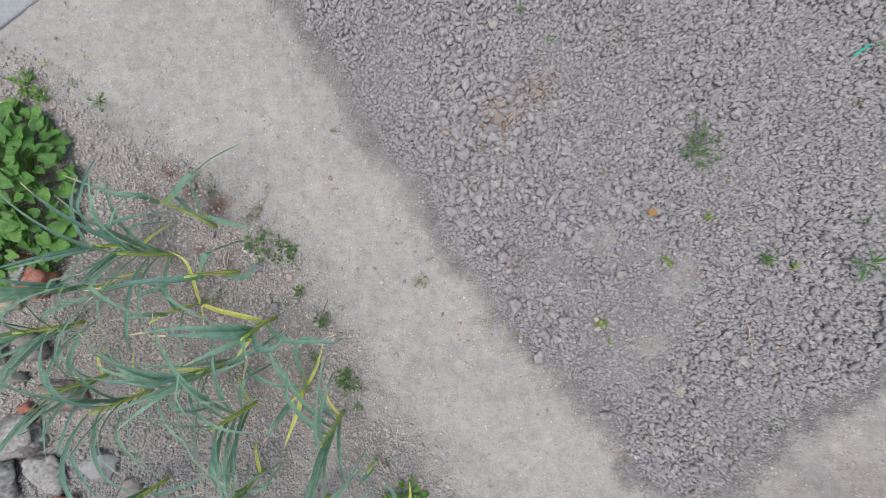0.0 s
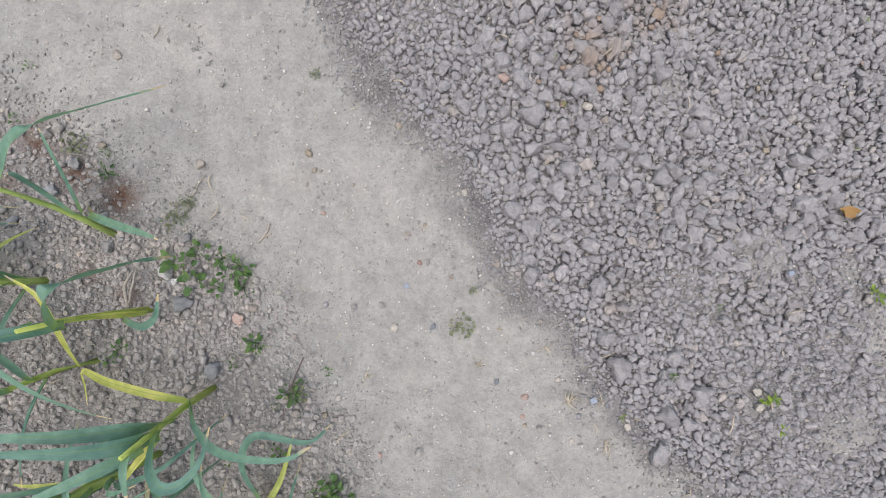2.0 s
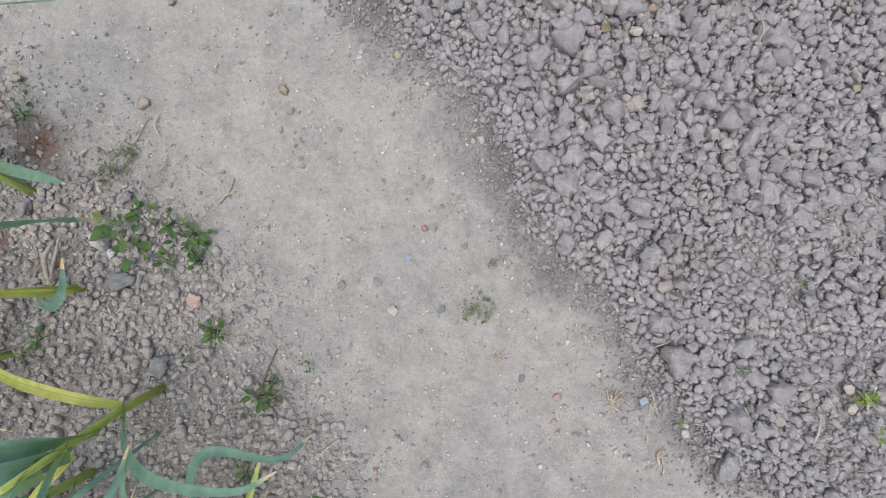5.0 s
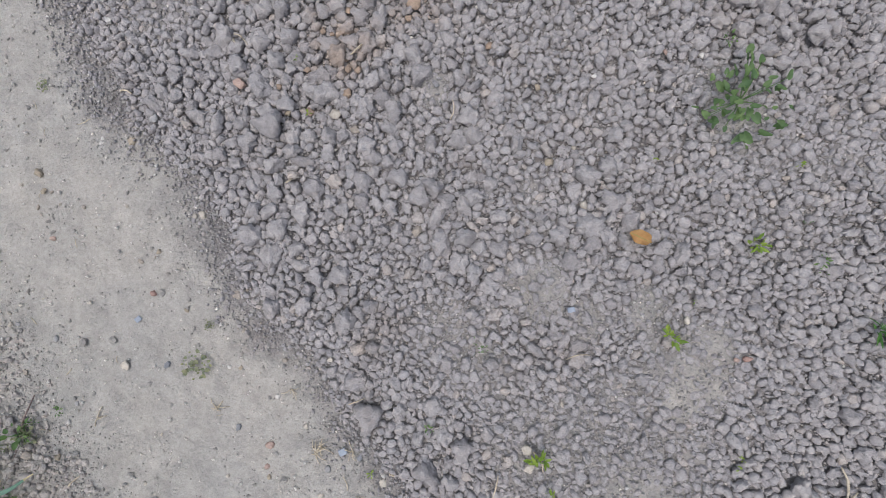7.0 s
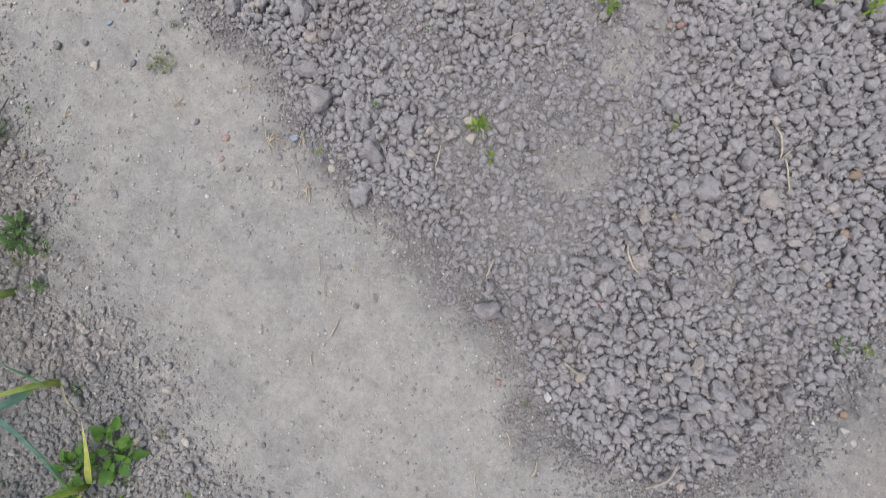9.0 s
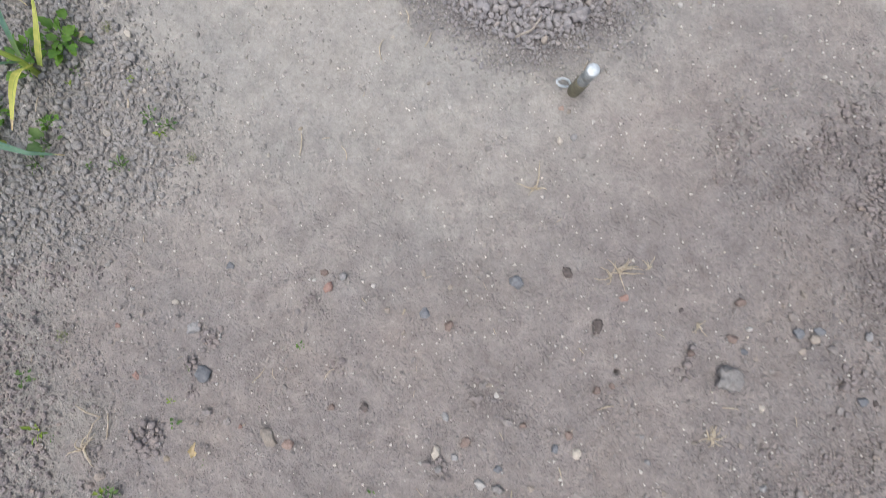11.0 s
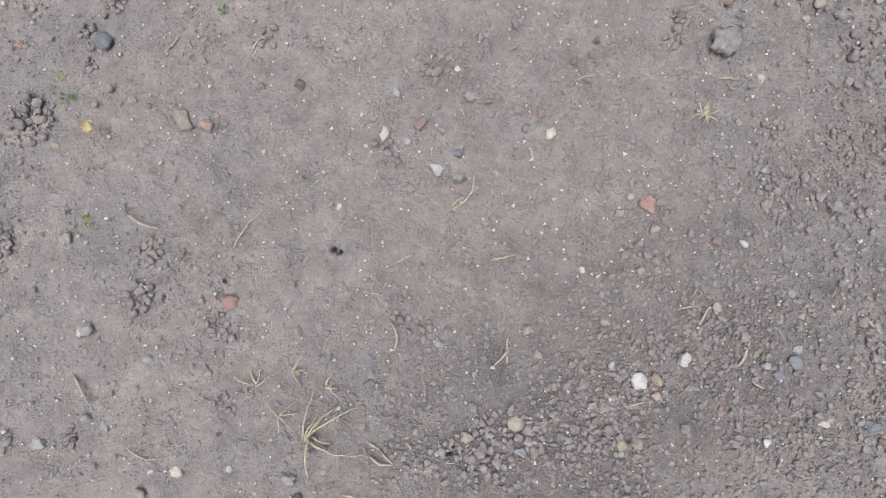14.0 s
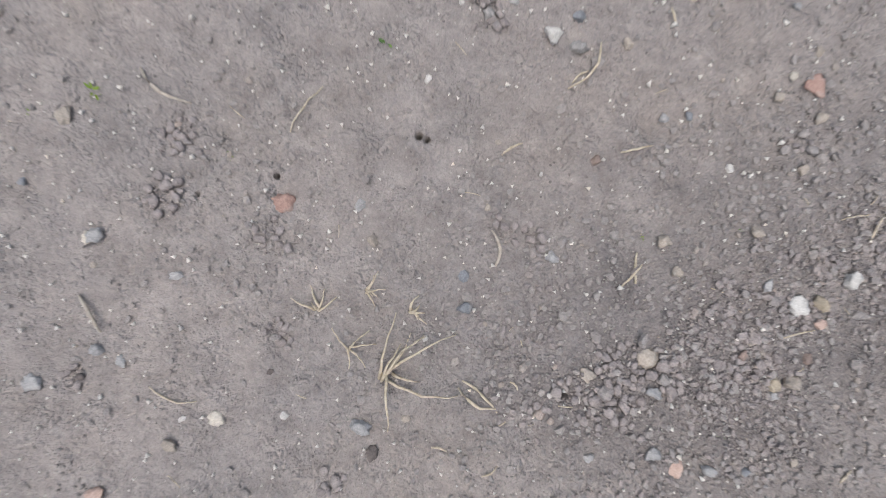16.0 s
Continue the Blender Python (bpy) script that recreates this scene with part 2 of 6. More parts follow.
GARLIC_STEM = leaf_material("garlic_stem", (0.42, 0.55, 0.12), (0.62, 0.7, 0.24), None, 0.1)
DRY = leaf_material("withered_leaf", (0.46, 0.39, 0.25), (0.67, 0.59, 0.43), None)
WEED_MATS = {
    "green": leaf_material("weed_green", (0.07, 0.14, 0.045), (0.15, 0.25, 0.085)),
    "dull": leaf_material("weed_dull", (0.17, 0.19, 0.125), (0.28, 0.305, 0.21)),
    "lime": leaf_material("weed_lime", (0.14, 0.24, 0.03), (0.28, 0.38, 0.07)),
    "round": leaf_material("weed_round", (0.08, 0.16, 0.05), (0.17, 0.28, 0.1)),
    "feather": leaf_material("weed_feather", (0.05, 0.14, 0.03), (0.1, 0.24, 0.06)),
    "bright": leaf_material("weed_bright", (0.08, 0.19, 0.03), (0.18, 0.34, 0.07)),
    "large": leaf_material("weed_large", (0.08, 0.15, 0.06), (0.16, 0.25, 0.11)),
}
LEAFY = leaf_material("leafy_plant_leaf", (0.07, 0.19, 0.04), (0.16, 0.33, 0.08), None)

# ---- helpers for meshes ----
rng = np.random.default_rng(7)


def mesh_of(name, verts, faces, mat, smooth=True, lay=None):
    me = bpy.data.meshes.new(name)
    me.from_pydata([tuple(map(float, v)) for v in verts], [], [tuple(map(int, q)) for q in faces])
    me.materials.append(mat)
    if smooth:
        me.polygons.foreach_set("use_smooth", np.ones(len(me.polygons), bool))
    if lay is not None:
        a = me.attributes.new("lay", "FLOAT_VECTOR", "POINT")
        a.data.foreach_set("vector", np.asarray(lay, np.float32).ravel())
    me.update()
    return me


def fast_mesh(name, verts, tris, mat, smooth=True):
    """A mesh of many triangles from arrays."""
    me = bpy.data.meshes.new(name)
    me.vertices.add(len(verts))
    me.vertices.foreach_set("co", np.ascontiguousarray(verts, np.float32).ravel())
    me.loops.add(3 * len(tris))
    me.loops.foreach_set("vertex_index", np.ascontiguousarray(tris, np.int32).ravel())
    me.polygons.add(len(tris))
    me.polygons.foreach_set("loop_start", np.arange(0, 3 * len(tris), 3, dtype=np.int32))
    me.polygons.foreach_set("loop_total", np.full(len(tris), 3, np.int32))
    me.update(calc_edges=True)
    me.polygons.foreach_set("use_smooth", np.full(len(tris), smooth))
    me.materials.append(mat)
    me.update()
    return me


def part(name, me, parent, label="", m=None):
    ob = new(name, me)
    ob.parent = parent
    if m is not None:
        ob.matrix_basis = m
    return tagged(ob, label) if label else ob


def ball(level):
    bm = bmesh.new()
    bmesh.ops.create_icosphere(bm, subdivisions=level, radius=1.0)
    v = np.array([tuple(q.co) for q in bm.verts])
    t = np.array([[q.index for q in fc.verts] for fc in bm.faces])
    bm.free()
    return v, t


BALLS = {1: ball(1), 2: ball(2), 3: ball(3)}
BALLS[0] = (np.array([(1, 0, 0), (-0.5, 0.87, 0.1), (-0.5, -0.87, -0.1), (0.45, 0.3, 0.9), (-0.4, -0.1, 1.0), (0.1, 0, -1)], float),
            np.array([(0, 1, 3), (1, 4, 3), (1, 2, 4), (2, 0, 3), (2, 3, 4), (1, 0, 5), (2, 1, 5), (0, 2, 5)]))


def lump(level, seed, cuts=7, rough=0.4, sides=0):
    """A unit lump of earth or stone: a ball with planed faces, broken sides and a lumpy skin."""
    r = np.random.default_rng(seed)
    v, t = BALLS[level]
    v = v.copy()
    for k in range(cuts + sides):
        n = r.normal(size=3) * (1, 1, 0.25 if k >= cuts else 1)
        n /= np.linalg.norm(n)
        d = v @ n
        if level == 0:
            break
        lim = r.uniform(0.5, 0.85) if k < cuts else r.uniform(0.35, 0.7)
        v -= np.outer(np.maximum(d - lim, 0) * 0.95, n)
    if level > 1:
        off = r.uniform(0, 50, 3)
        k = np.array([0.8 * noise.noise(Vector(q * 1.9 + off)) + 0.8 * noise.noise(Vector(q * 4.5 + off)) + 0.55 * noise.noise(Vector(q * 9.5 + off)) for q in v])
        v *= (1 + rough * k)[:, None]
    else:
        v *= r.uniform(0.75, 1.1, len(v))[:, None]
    v *= np.array([1, r.uniform(0.68, 1.0), r.uniform(0.58, 0.82)])
    return v / np.abs(v[:, :2]).max(), t


def earth_lump(level, seed):
    """A unit clod of dry earth: a broken, knobbly lump with bulges between creases."""
    r = np.random.default_rng(seed)
    v, t = BALLS[level]
    v = v.copy()
    if level == 0:
        return lump(0, seed)
    off = Vector(r.uniform(0, 60, 3))
    for _ in range(6):
        n = r.normal(size=3)
        n /= np.linalg.norm(n)
        v -= np.outer(np.maximum(v @ n - r.uniform(0.55, 0.92), 0) * 0.85, n)
    v *= (1 + 0.36 * np.array([noise.noise(Vector(q) * 1.2 - off) for q in v]))[:, None]
    rough = np.array([0.3 * abs(noise.noise(Vector(q) * 2.3 + off)) + (0.36 * abs(noise.noise(Vector(q) * 4.7 - off)) if level > 1 else 0.0)
                      + (0.4 * noise.noise(Vector(q) * 9.5 + off) if level > 2 else 0.0) for q in v])
    v *= (0.85 + 1.15 * rough)[:, None]
    v *= np.array([1, r.uniform(0.62, 1.0), r.uniform(0.6, 0.85)])
    v -= (v.max(0) + v.min(0)) / 2
    return v / np.abs(v[:, :2]).max(), t


# ---- plan of the beds ----
TILLED = np.array([
    (-0.80, 1.3), (-0.61, 0.97), (-0.54, 0.84), (-0.4, 0.68), (-0.33, 0.52), (-0.26, 0.4), (-0.19, 0.34), (-0.1, 0.25), (-0.05, 0.13),
    (-0.01, 0.04), (0.05, -0.03), (0.15, -0.09), (0.18, -0.18), (0.23, -0.27), (0.3, -0.36), (0.37, -0.41), (0.45, -0.49), (0.55, -0.6),
    (0.63, -0.68), (0.68, -0.78), (0.73, -0.88), (0.81, -0.92), (0.89, -0.96), (0.96, -0.97), (1.03, -0.94), (1.11, -0.92), (1.16, -0.85),
    (1.23, -0.77), (1.3, -0.69), (1.68, -0.5), (2.3, -0.25), (2.6, 1.3)])
SECOND = np.array([(1.38, -1.15), (1.75, -1.0), (2.2, -0.75), (3.0, -0.3), (3.0, -2.2), (2.4, -1.9), (1.82, -1.62), (1.68, -1.53), (1.58, -1.44), (1.5, -1.28)])
PLANTED = np.array([
    (-2.6, 0.95), (-1.75, 0.78), (-1.5, 0.62), (-1.3, 0.5), (-1.07, 0.36), (-0.86, 0.23), (-0.73, 0.11), (-0.58, 0.0), (-0.52, -0.1), (-0.46, -0.22),
    (-0.38, -0.34), (-0.31, -0.5), (-0.23, -0.61), (-0.12, -0.7), (-0.03, -0.81), (0.04, -0.93), (0.1, -1.01), (0.15, -1.12), (0.16, -1.2),
    (0.0, -1.3), (-0.14, -1.42), (-0.13, -1.6), (-0.03, -1.8), (-0.03, -2.05), (-0.1, -2.4), (-0.15, -2.8), (-2.6, -2.8)])
# patches of the tilled bed: x, y, radius, and 1 for large clods or -1 for fine earth
PATCHES = [
    (0.21, 0.33, 0.37, 1),
    (0.16, -0.02, 0.11, 1),
    (0.34, -0.28, 0.12, 1),
    (1.01, -0.84, 0.14, 1),
    (0.36, -0.29, 0.07, 1),
    (0.72, 0.16, 0.13, 1),
    (0.43, -0.02, 0.09, -1),
    (0.40, 0.43, 0.06, -1),
    (0.59, 0.22, 0.07, -1),
    (0.61, 0.03, 0.12, -1),
    (0.80, -0.01, 0.07, -1),
    (0.88, -0.12, 0.10, -1),
    (0.72, -0.27, 0.15, -1),
    (0.49, -0.11, 0.09, -1),
    (0.83, -0.34, 0.17, -1),
    (0.72, -0.46, 0.12, -1),
    (1.04, -0.57, 0.07, -1),
    (0.59, -0.26, 0.10, -1),
    (0.98, 0.34, 0.07, -1),
    (0.92, 0.43, 0.07, -1),
    (0.71, -0.21, 0.11, -1),
]


# hollows of the tilled bed that dust has filled: x, y, radius
DUSTY = ((0.60, 0.03, 0.085), (0.69, -0.03, 0.06), (0.89, -0.14, 0.075), (0.93, -0.07, 0.05), (0.80, 0.01, 0.04), (0.40, 0.43, 0.04), (0.78, -0.36, 0.08), (0.97, 0.36, 0.05))


def dusty(p):
    k = np.zeros(len(p))
    for x, y, r in DUSTY:
        k = np.maximum(k, np.exp(-((p[:, 0] - x) ** 2 + (p[:, 1] - y) ** 2) / r**2))
    return smooth(k + 0.16 * waves(p, 45, 85), 0.3, 0.8)


def inside(poly, p):
    """The signed distance of points to a closed outline, positive inside it."""
    p = np.atleast_2d(p)
    best, odd = np.full(len(p), 9e9), np.zeros(len(p), bool)
    for a, b in zip(poly, np.roll(poly, -1, 0)):
        d = b - a
        k = np.clip(((p - a) @ d) / (d @ d), 0, 1)
        best = np.minimum(best, np.hypot(*(p - a - k[:, None] * d).T))
        with np.errstate(divide="ignore", invalid="ignore"):
            cross = ((a[1] > p[:, 1]) != (b[1] > p[:, 1])) & (p[:, 0] < d[0] * (p[:, 1] - a[1]) / d[1] + a[0])
        odd ^= cross
    return np.where(odd, best, -best)


def smooth(x, a, b):
    k = np.clip((x - a) / (b - a), 0, 1)
    return k * k * (3 - 2 * k)


def waves(p, scale, seed, n=10):
    """A cheap smooth random field in about -1 to 1."""
    r = np.random.default_rng(seed)
    out = np.zeros(len(p))
    for _ in range(n):
        a, ph, s = r.uniform(0, 2 * np.pi), r.uniform(0, 2 * np.pi), scale * r.uniform(0.5, 1.8)
        out += np.sin((p[:, 0] * np.cos(a) + p[:, 1] * np.sin(a)) * s + ph)
    return out / math.sqrt(n)


def fineness(p):
    """How coarse the tilled earth is: about 1 for large clods, 0 for fine earth."""
    c = 0.3 + 0.14 * waves(p, 9, 3)
    for x, y, r, s in PATCHES:
        k = np.exp(-((p[:, 0] - x) ** 2 + (p[:, 1] - y) ** 2) / (r * 0.8) ** 2)
        c = c + (0.42 if s > 0 else -0.42) * k
    return np.clip(c, 0.02, 1.1)


# spots of loose crumbs: x, y, radius, strength
CRUMBLY = ((1.1, -2.38, 0.25, 1.3), (1.4, -2.25, 0.25, 1.05), (0.93, -2.42, 0.13, 1.2), (1.65, -2.2, 0.3, 0.6), (0.6, -2.35, 0.1, 0.4), (1.75, -1.75, 0.3, 0.45),
           (0.84, -1.74, 0.07, 0.5), (1.71, -1.54, 0.11, 0.7), (1.13, -1.74, 0.06, 0.4))
# small heaps of broken clods: x, y, radius
CLUSTERS = [
    (0.289, -2.159, 0.028),
    (0.302, -2.076, 0.031),
    (0.430, -2.218, 0.028),
    (0.444, -2.352, 0.019),
    (0.756, -2.193, 0.019),
    (0.808, -2.216, 0.021),
    (0.014, -2.054, 0.040),
    (0.881, -2.426, 0.036),
    (1.273, -1.669, 0.021),
    (1.281, -1.624, 0.019),
    (1.460, -1.837, 0.024),
    (1.435, -1.937, 0.019),
    (0.218, -1.603, 0.028),
    (0.448, -1.523, 0.019),
    (0.699, -1.506, 0.021),
    (0.503, -1.666, 0.019),
    (0.180, -1.673, 0.019),
    (0.182, -1.738, 0.019),
    (0.079, -1.836, 0.040),
    (0.736, -1.888, 0.024),
    (0.820, -1.738, 0.019),
    (1.632, -1.673, 0.026),
    (1.639, -1.995, 0.021),
    (0.429, -2.218, 0.025),
    (0.444, -2.353, 0.021),
    (0.530, -2.567, 0.023),
    (0.171, -2.420, 0.021),
    (0.925, -2.423, 0.066),
    (0.998, -2.410, 0.034),
    (0.817, -2.478, 0.025),
    (-0.018, -2.355, 0.039),
    (1.136, -2.397, 0.034),
]
HOLES = [(1.128, -1.669, 0.005), (0.437, -2.13, 0.004), (0.64, -2.069, 0.005), (0.652, -2.074, 0.0035), (0.857, -2.438, 0.005), (0.862, -2.425, 0.004), (0.33, -2.16, 0.0035)]


RUSTY = ((-0.873, 0.172, 0.05), (-0.976, 0.228, 0.04), (-0.854, -0.049, 0.03), (-0.953, 0.002, 0.03), (-1.06, 0.3, 0.05), (-1.15, 0.22, 0.05))


def drift(p):
    """Dust that has filled the hollows of the fine patches and buries the clods there."""
    c = fineness(p) + 0.05 * waves(p, 38, 81)
    return (0.005 * smooth(0.22 - c, -0.06, 0.2) + 0.007 * dusty(p)) * smooth(inside(TILLED, p), 0.02, 0.1)


def height(p):
    bed = smooth(inside(TILLED, p), -0.03, 0.12)
    bed2 = smooth(inside(SECOND, p), -0.03, 0.12)
    side = smooth(inside(PLANTED, p), -0.05, 0.15)
    z = 0.002 * bed + 0.002 * bed2 + 0.004 * side
    z = z + 0.0035 * waves(p, 7, 1) + 0.0022 * waves(p, 26, 2) * (1 + bed + side) + 0.0016 * waves(p, 75, 4) * (1 + 1.2 * side)
    z = z + 0.0012 * waves(p, 190, 5) + (0.0024 * waves(p, 110, 6) + 0.0028 * waves(p, 55, 7) + 0.002 * np.abs(waves(p, 150, 9))) * smooth(-p[:, 1], 1.0, 1.5)
    z = z - 0.003 * smooth(waves(p, 60, 8), 0.9, 1.6)
    z = z + drift(p)
    for x, y, r in HOLES:
        z = z - 0.05 * np.exp(-((p[:, 0] - x) ** 2 + (p[:, 1] - y) ** 2) / (0.8 * r) ** 2)
    return z


def ground_z(x, y):
    return float(height(np.array([[x, y]]))[0])


# ---- ground: one sheet, fine where the camera passes and coarse out to the horizon ----
def axis(lo, hi, step):
    core = np.arange(lo, hi, step)
    out = []
    s, x = step, 0.0
    while x < 400:
        s *= 1.35
        x += s
        out.append(x)
    out = np.array(out)
    return np.concatenate([lo - out[::-1], core, core[-1] + out])


gx, gy = axis(-1.95, 2.1, 0.0128), axis(-2.8, 1.15, 0.0128)
for hx, hy, hr in HOLES:
    gx = np.union1d(gx, hx + hr * np.array([-1.6, -1.0, -0.5, 0, 0.5, 1.0, 1.6]))
    gy = np.union1d(gy, hy + hr * np.array([-1.6, -1.0, -0.5, 0, 0.5, 1.0, 1.6]))
gp = np.stack(np.meshgrid(gx, gy), -1).reshape(-1, 2)
far = (np.abs(gp[:, 0]) > 6) | (np.abs(gp[:, 1]) > 6)
gz = np.zeros(len(gp))
gz[~far] = height(gp[~far])
nx, ny = len(gx), len(gy)
ii = (np.arange(ny - 1)[:, None] * nx + np.arange(nx - 1)).ravel()
gt = np.concatenate([np.stack([ii, ii + 1, ii + nx + 1], 1), np.stack([ii, ii + nx + 1, ii + nx], 1)])
ground = new("ground", fast_mesh("ground", np.c_[gp, gz], gt, SOIL))
tagged(ground, "dusty trodden garden soil with tilled beds on both sides", "ground", kind="structure")


def paint(name, values):
    a = ground.data.attributes.new(name, "FLOAT", "POINT")
    a.data.foreach_set("value", np.clip(values, 0, 1).astype(np.float32))


edge = 0.02 * waves(gp, 30, 11) + 0.012 * waves(gp, 90, 12)
# shade-darkened bed tone: full among coarse clods, weaker in fine earth and dusty hollows
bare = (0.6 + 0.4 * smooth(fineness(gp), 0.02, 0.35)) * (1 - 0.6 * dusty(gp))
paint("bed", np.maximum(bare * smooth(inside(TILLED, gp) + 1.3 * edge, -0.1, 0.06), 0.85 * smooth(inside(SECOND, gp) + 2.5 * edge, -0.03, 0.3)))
paint("side", smooth(inside(PLANTED, gp) + 2 * edge, -0.1, 0.12))
paint("brown", smooth(-gp[:, 1] + 3 * edge + 0.5 * smooth(gp[:, 0], 0.8, 1.5), 0.9, 1.75))
rust = np.zeros(len(gp))
for x, y, r in RUSTY:
    rust = np.maximum(rust, np.exp(-((gp[:, 0] - x) ** 2 + (gp[:, 1] - y) ** 2) / r**2) * (0.8 + 10 * edge))
rust = np.where(rust > 0.12, rust, 0)
paint("rust", np.maximum(rust, 0.09 * smooth(gp[:, 1] + 3 * edge, -0.9, -0.55) * smooth(inside(PLANTED, gp) + 2 * edge, 0.0, 0.15)))
# darker crumbly soil under the loose crumbs, so that their tops stand out
crumb_tone = np.zeros(len(gp))
for x, y, r, s in CRUMBLY:
    crumb_tone = np.maximum(crumb_tone, s * np.exp(-((gp[:, 0] - x) ** 2 + (gp[:, 1] - y) ** 2) / (1.2 * r) ** 2) * (0.75 + 12 * edge))
paint("loose", crumb_tone)

# ---- stones ----
STONE_COUNT = [0]
TAKEN = []


def stone(x, y, d, tone, flat=0.75):
    STONE_COUNT[0] += 1
    i = STONE_COUNT[0]
    TAKEN.append((x, y, d))
    r = np.random.default_rng(5000 + i)
    v, t = lump(3 if d > 0.014 else 2, 5000 + i, cuts=12 if tone in ("brick", "grey", "pink", "cream", "beige") else 8, rough=0.55 if tone == "clump" else 0.36 if tone in ("grey", "tan", "dark", "ochre") else 0.3)
    v = v / np.abs(v[:, :2]).max(0).tolist()[0] * np.array([1, r.uniform(0.9, 1.1), flat])
    low = v[:, 2].min()
    v = (v - np.array([0, 0, low * 0.72])) * d / 2 * 1.15
    ob = new("stone", fast_mesh("stone", v, t, STONE_MATS[tone]))
    ob.matrix_basis = pose(x, y, ground_z(x, y) - 0.001 + (0.5 * min(d, 0.014) if inside(TILLED, (x, y))[0] > 0.02 else 0), 0, 0, r.uniform(0, 360))
    where = "on the tilled bed" if inside(TILLED, (x, y))[0] > 0 else "in the planted bed" if inside(PLANTED, (x, y))[0] > 0 else "half sunk in the trodden soil"
    size = "tiny" if d < 0.01 else "small" if d < 0.025 else "larger"
    tagged(ob, f"{size} {STONE_WORDS[tone]} {where}", "stone", "stones lying on the soil")


stone(-0.276, 0.589, 0.016, "white")
stone(-0.768, 0.006, 0.03, "white")
stone(-0.752, -0.018, 0.021, "white")
stone(0.008, 0.447, 0.029, "pink")
stone(-0.179, 0.383, 0.018, "grey", 0.5)
stone(-0.233, 0.340, 0.016, "tan")
stone(0.204, 0.384, 0.025, "cream")
stone(0.108, 0.388, 0.013, "tan")
stone(0.363, 0.151, 0.025, "beige")
stone(0.704, 0.443, 0.011, "white")
stone(0.599, 0.427, 0.013, "tan")
stone(0.622, 0.283, 0.018, "tan", 0.4)
stone(0.685, 0.199, 0.016, "cream", 0.4)
stone(0.870, -0.020, 0.018, "cream")
stone(0.976, -0.089, 0.016, "brick")
stone(0.956, -0.090, 0.011, "pink")
stone(0.781, 0.487, 0.010, "white")
stone(0.836, 0.484, 0.012, "pink")
stone(0.901, 0.477, 0.010, "white")
stone(-0.095, 0.184, 0.013, "cream")
stone(-0.340, 0.205, 0.011, "beige")
stone(-0.242, 0.206, 0.008, "cream")
stone(-0.306, 0.188, 0.007, "white")
stone(-0.008, 0.022, 0.019, "beige", 0.4)
stone(0.014, 0.033, 0.011, "beige")
stone(-0.172, 0.111, 0.013, "tan")
stone(-0.211, 0.091, 0.013, "beige")
stone(-0.184, 0.024, 0.012, "brick")
stone(-0.113, -0.010, 0.011, "tan")
stone(0.093, -0.110, 0.013, "beige")
stone(-0.026, -0.127, 0.009, "white")
stone(-0.002, -0.128, 0.011, "tan")
stone(0.058, -0.288, 0.018, "pink")
stone(0.294, -0.355, 0.017, "cream", 0.5)
stone(-0.468, -0.320, 0.022, "beige")
stone(-0.401, -0.324, 0.016, "tan")
stone(-0.379, -0.249, 0.010, "white")
stone(-0.357, -0.208, 0.011, "grey")
stone(-0.153, -0.123, 0.019, "slate")
stone(-0.008, -0.250, 0.015, "slate")
stone(0.134, -0.246, 0.012, "cream")
stone(0.057, -0.352, 0.011, "tan")
stone(-0.207, -0.371, 0.009, "cream")
stone(-0.486, -0.042, 0.010, "grey")
stone(-0.427, 0.240, 0.016, "tan")
stone(-0.413, 0.237, 0.011, "beige")
stone(-0.446, 0.206, 0.011, "beige")
stone(0.644, -0.183, 0.011, "cream", 0.4)
stone(0.756, -0.326, 0.008, "white")
stone(0.581, -0.301, 0.017, "cream")
stone(0.123, -0.015, 0.010, "beige")
stone(-0.513, 0.297, 0.009, "white")
stone(-0.479, 0.253, 0.009, "cream")
stone(-0.302, 0.349, 0.008, "white")
stone(0.812, 0.413, 0.009, "cream")
stone(1.079, 0.321, 0.009, "beige")
stone(0.915, 0.242, 0.010, "cream")
stone(0.669, 0.311, 0.010, "cream")
stone(1.047, 0.244, 0.013, "beige")
stone(-0.767, 0.002, 0.035, "white")
stone(-0.758, -0.021, 0.027, "grey")
stone(-0.691, 0.252, 0.022, "beige")
stone(-0.604, -0.104, 0.027, "pink")
stone(-0.568, -0.079, 0.022, "beige")
stone(-0.724, -0.067, 0.034, "grey")
stone(-0.655, -0.217, 0.041, "grey", 0.7)
stone(-0.887, 0.510, 0.020, "beige")
stone(-1.152, 0.379, 0.016, "cream")
stone(-1.120, 0.121, 0.030, "grey")
stone(-0.440, 0.279, 0.018, "tan")
stone(-0.507, -0.043, 0.011, "cream")
stone(0.025, -0.411, 0.011, "white")
stone(-0.039, -0.488, 0.012, "cream")
stone(-0.275, -0.414, 0.014, "pink")
stone(0.429, -0.526, 0.010, "white")
stone(-0.529, 0.293, 0.008, "white")
stone(-0.304, 0.340, 0.011, "white")
stone(-1.073, 0.129, 0.016, "beige")
stone(-0.949, 0.043, 0.016, "beige")
stone(-0.577, -0.278, 0.014, "cream")
stone(-0.187, 0.001, 0.008, "white")
stone(0.246, -0.304, 0.014, "slate")
stone(0.219, -0.290, 0.011, "beige")
stone(-1.172, 0.317, 0.012, "beige")
stone(-0.746, 0.159, 0.014, "beige")
stone(-0.787, 0.125, 0.016, "grey")
stone(-0.868, 0.077, 0.019, "grey")
stone(-0.652, -0.530, 0.022, "cream")
stone(-0.139, 0.295, 0.010, "white")
stone(0.728, -0.795, 0.019, "white", 0.5)
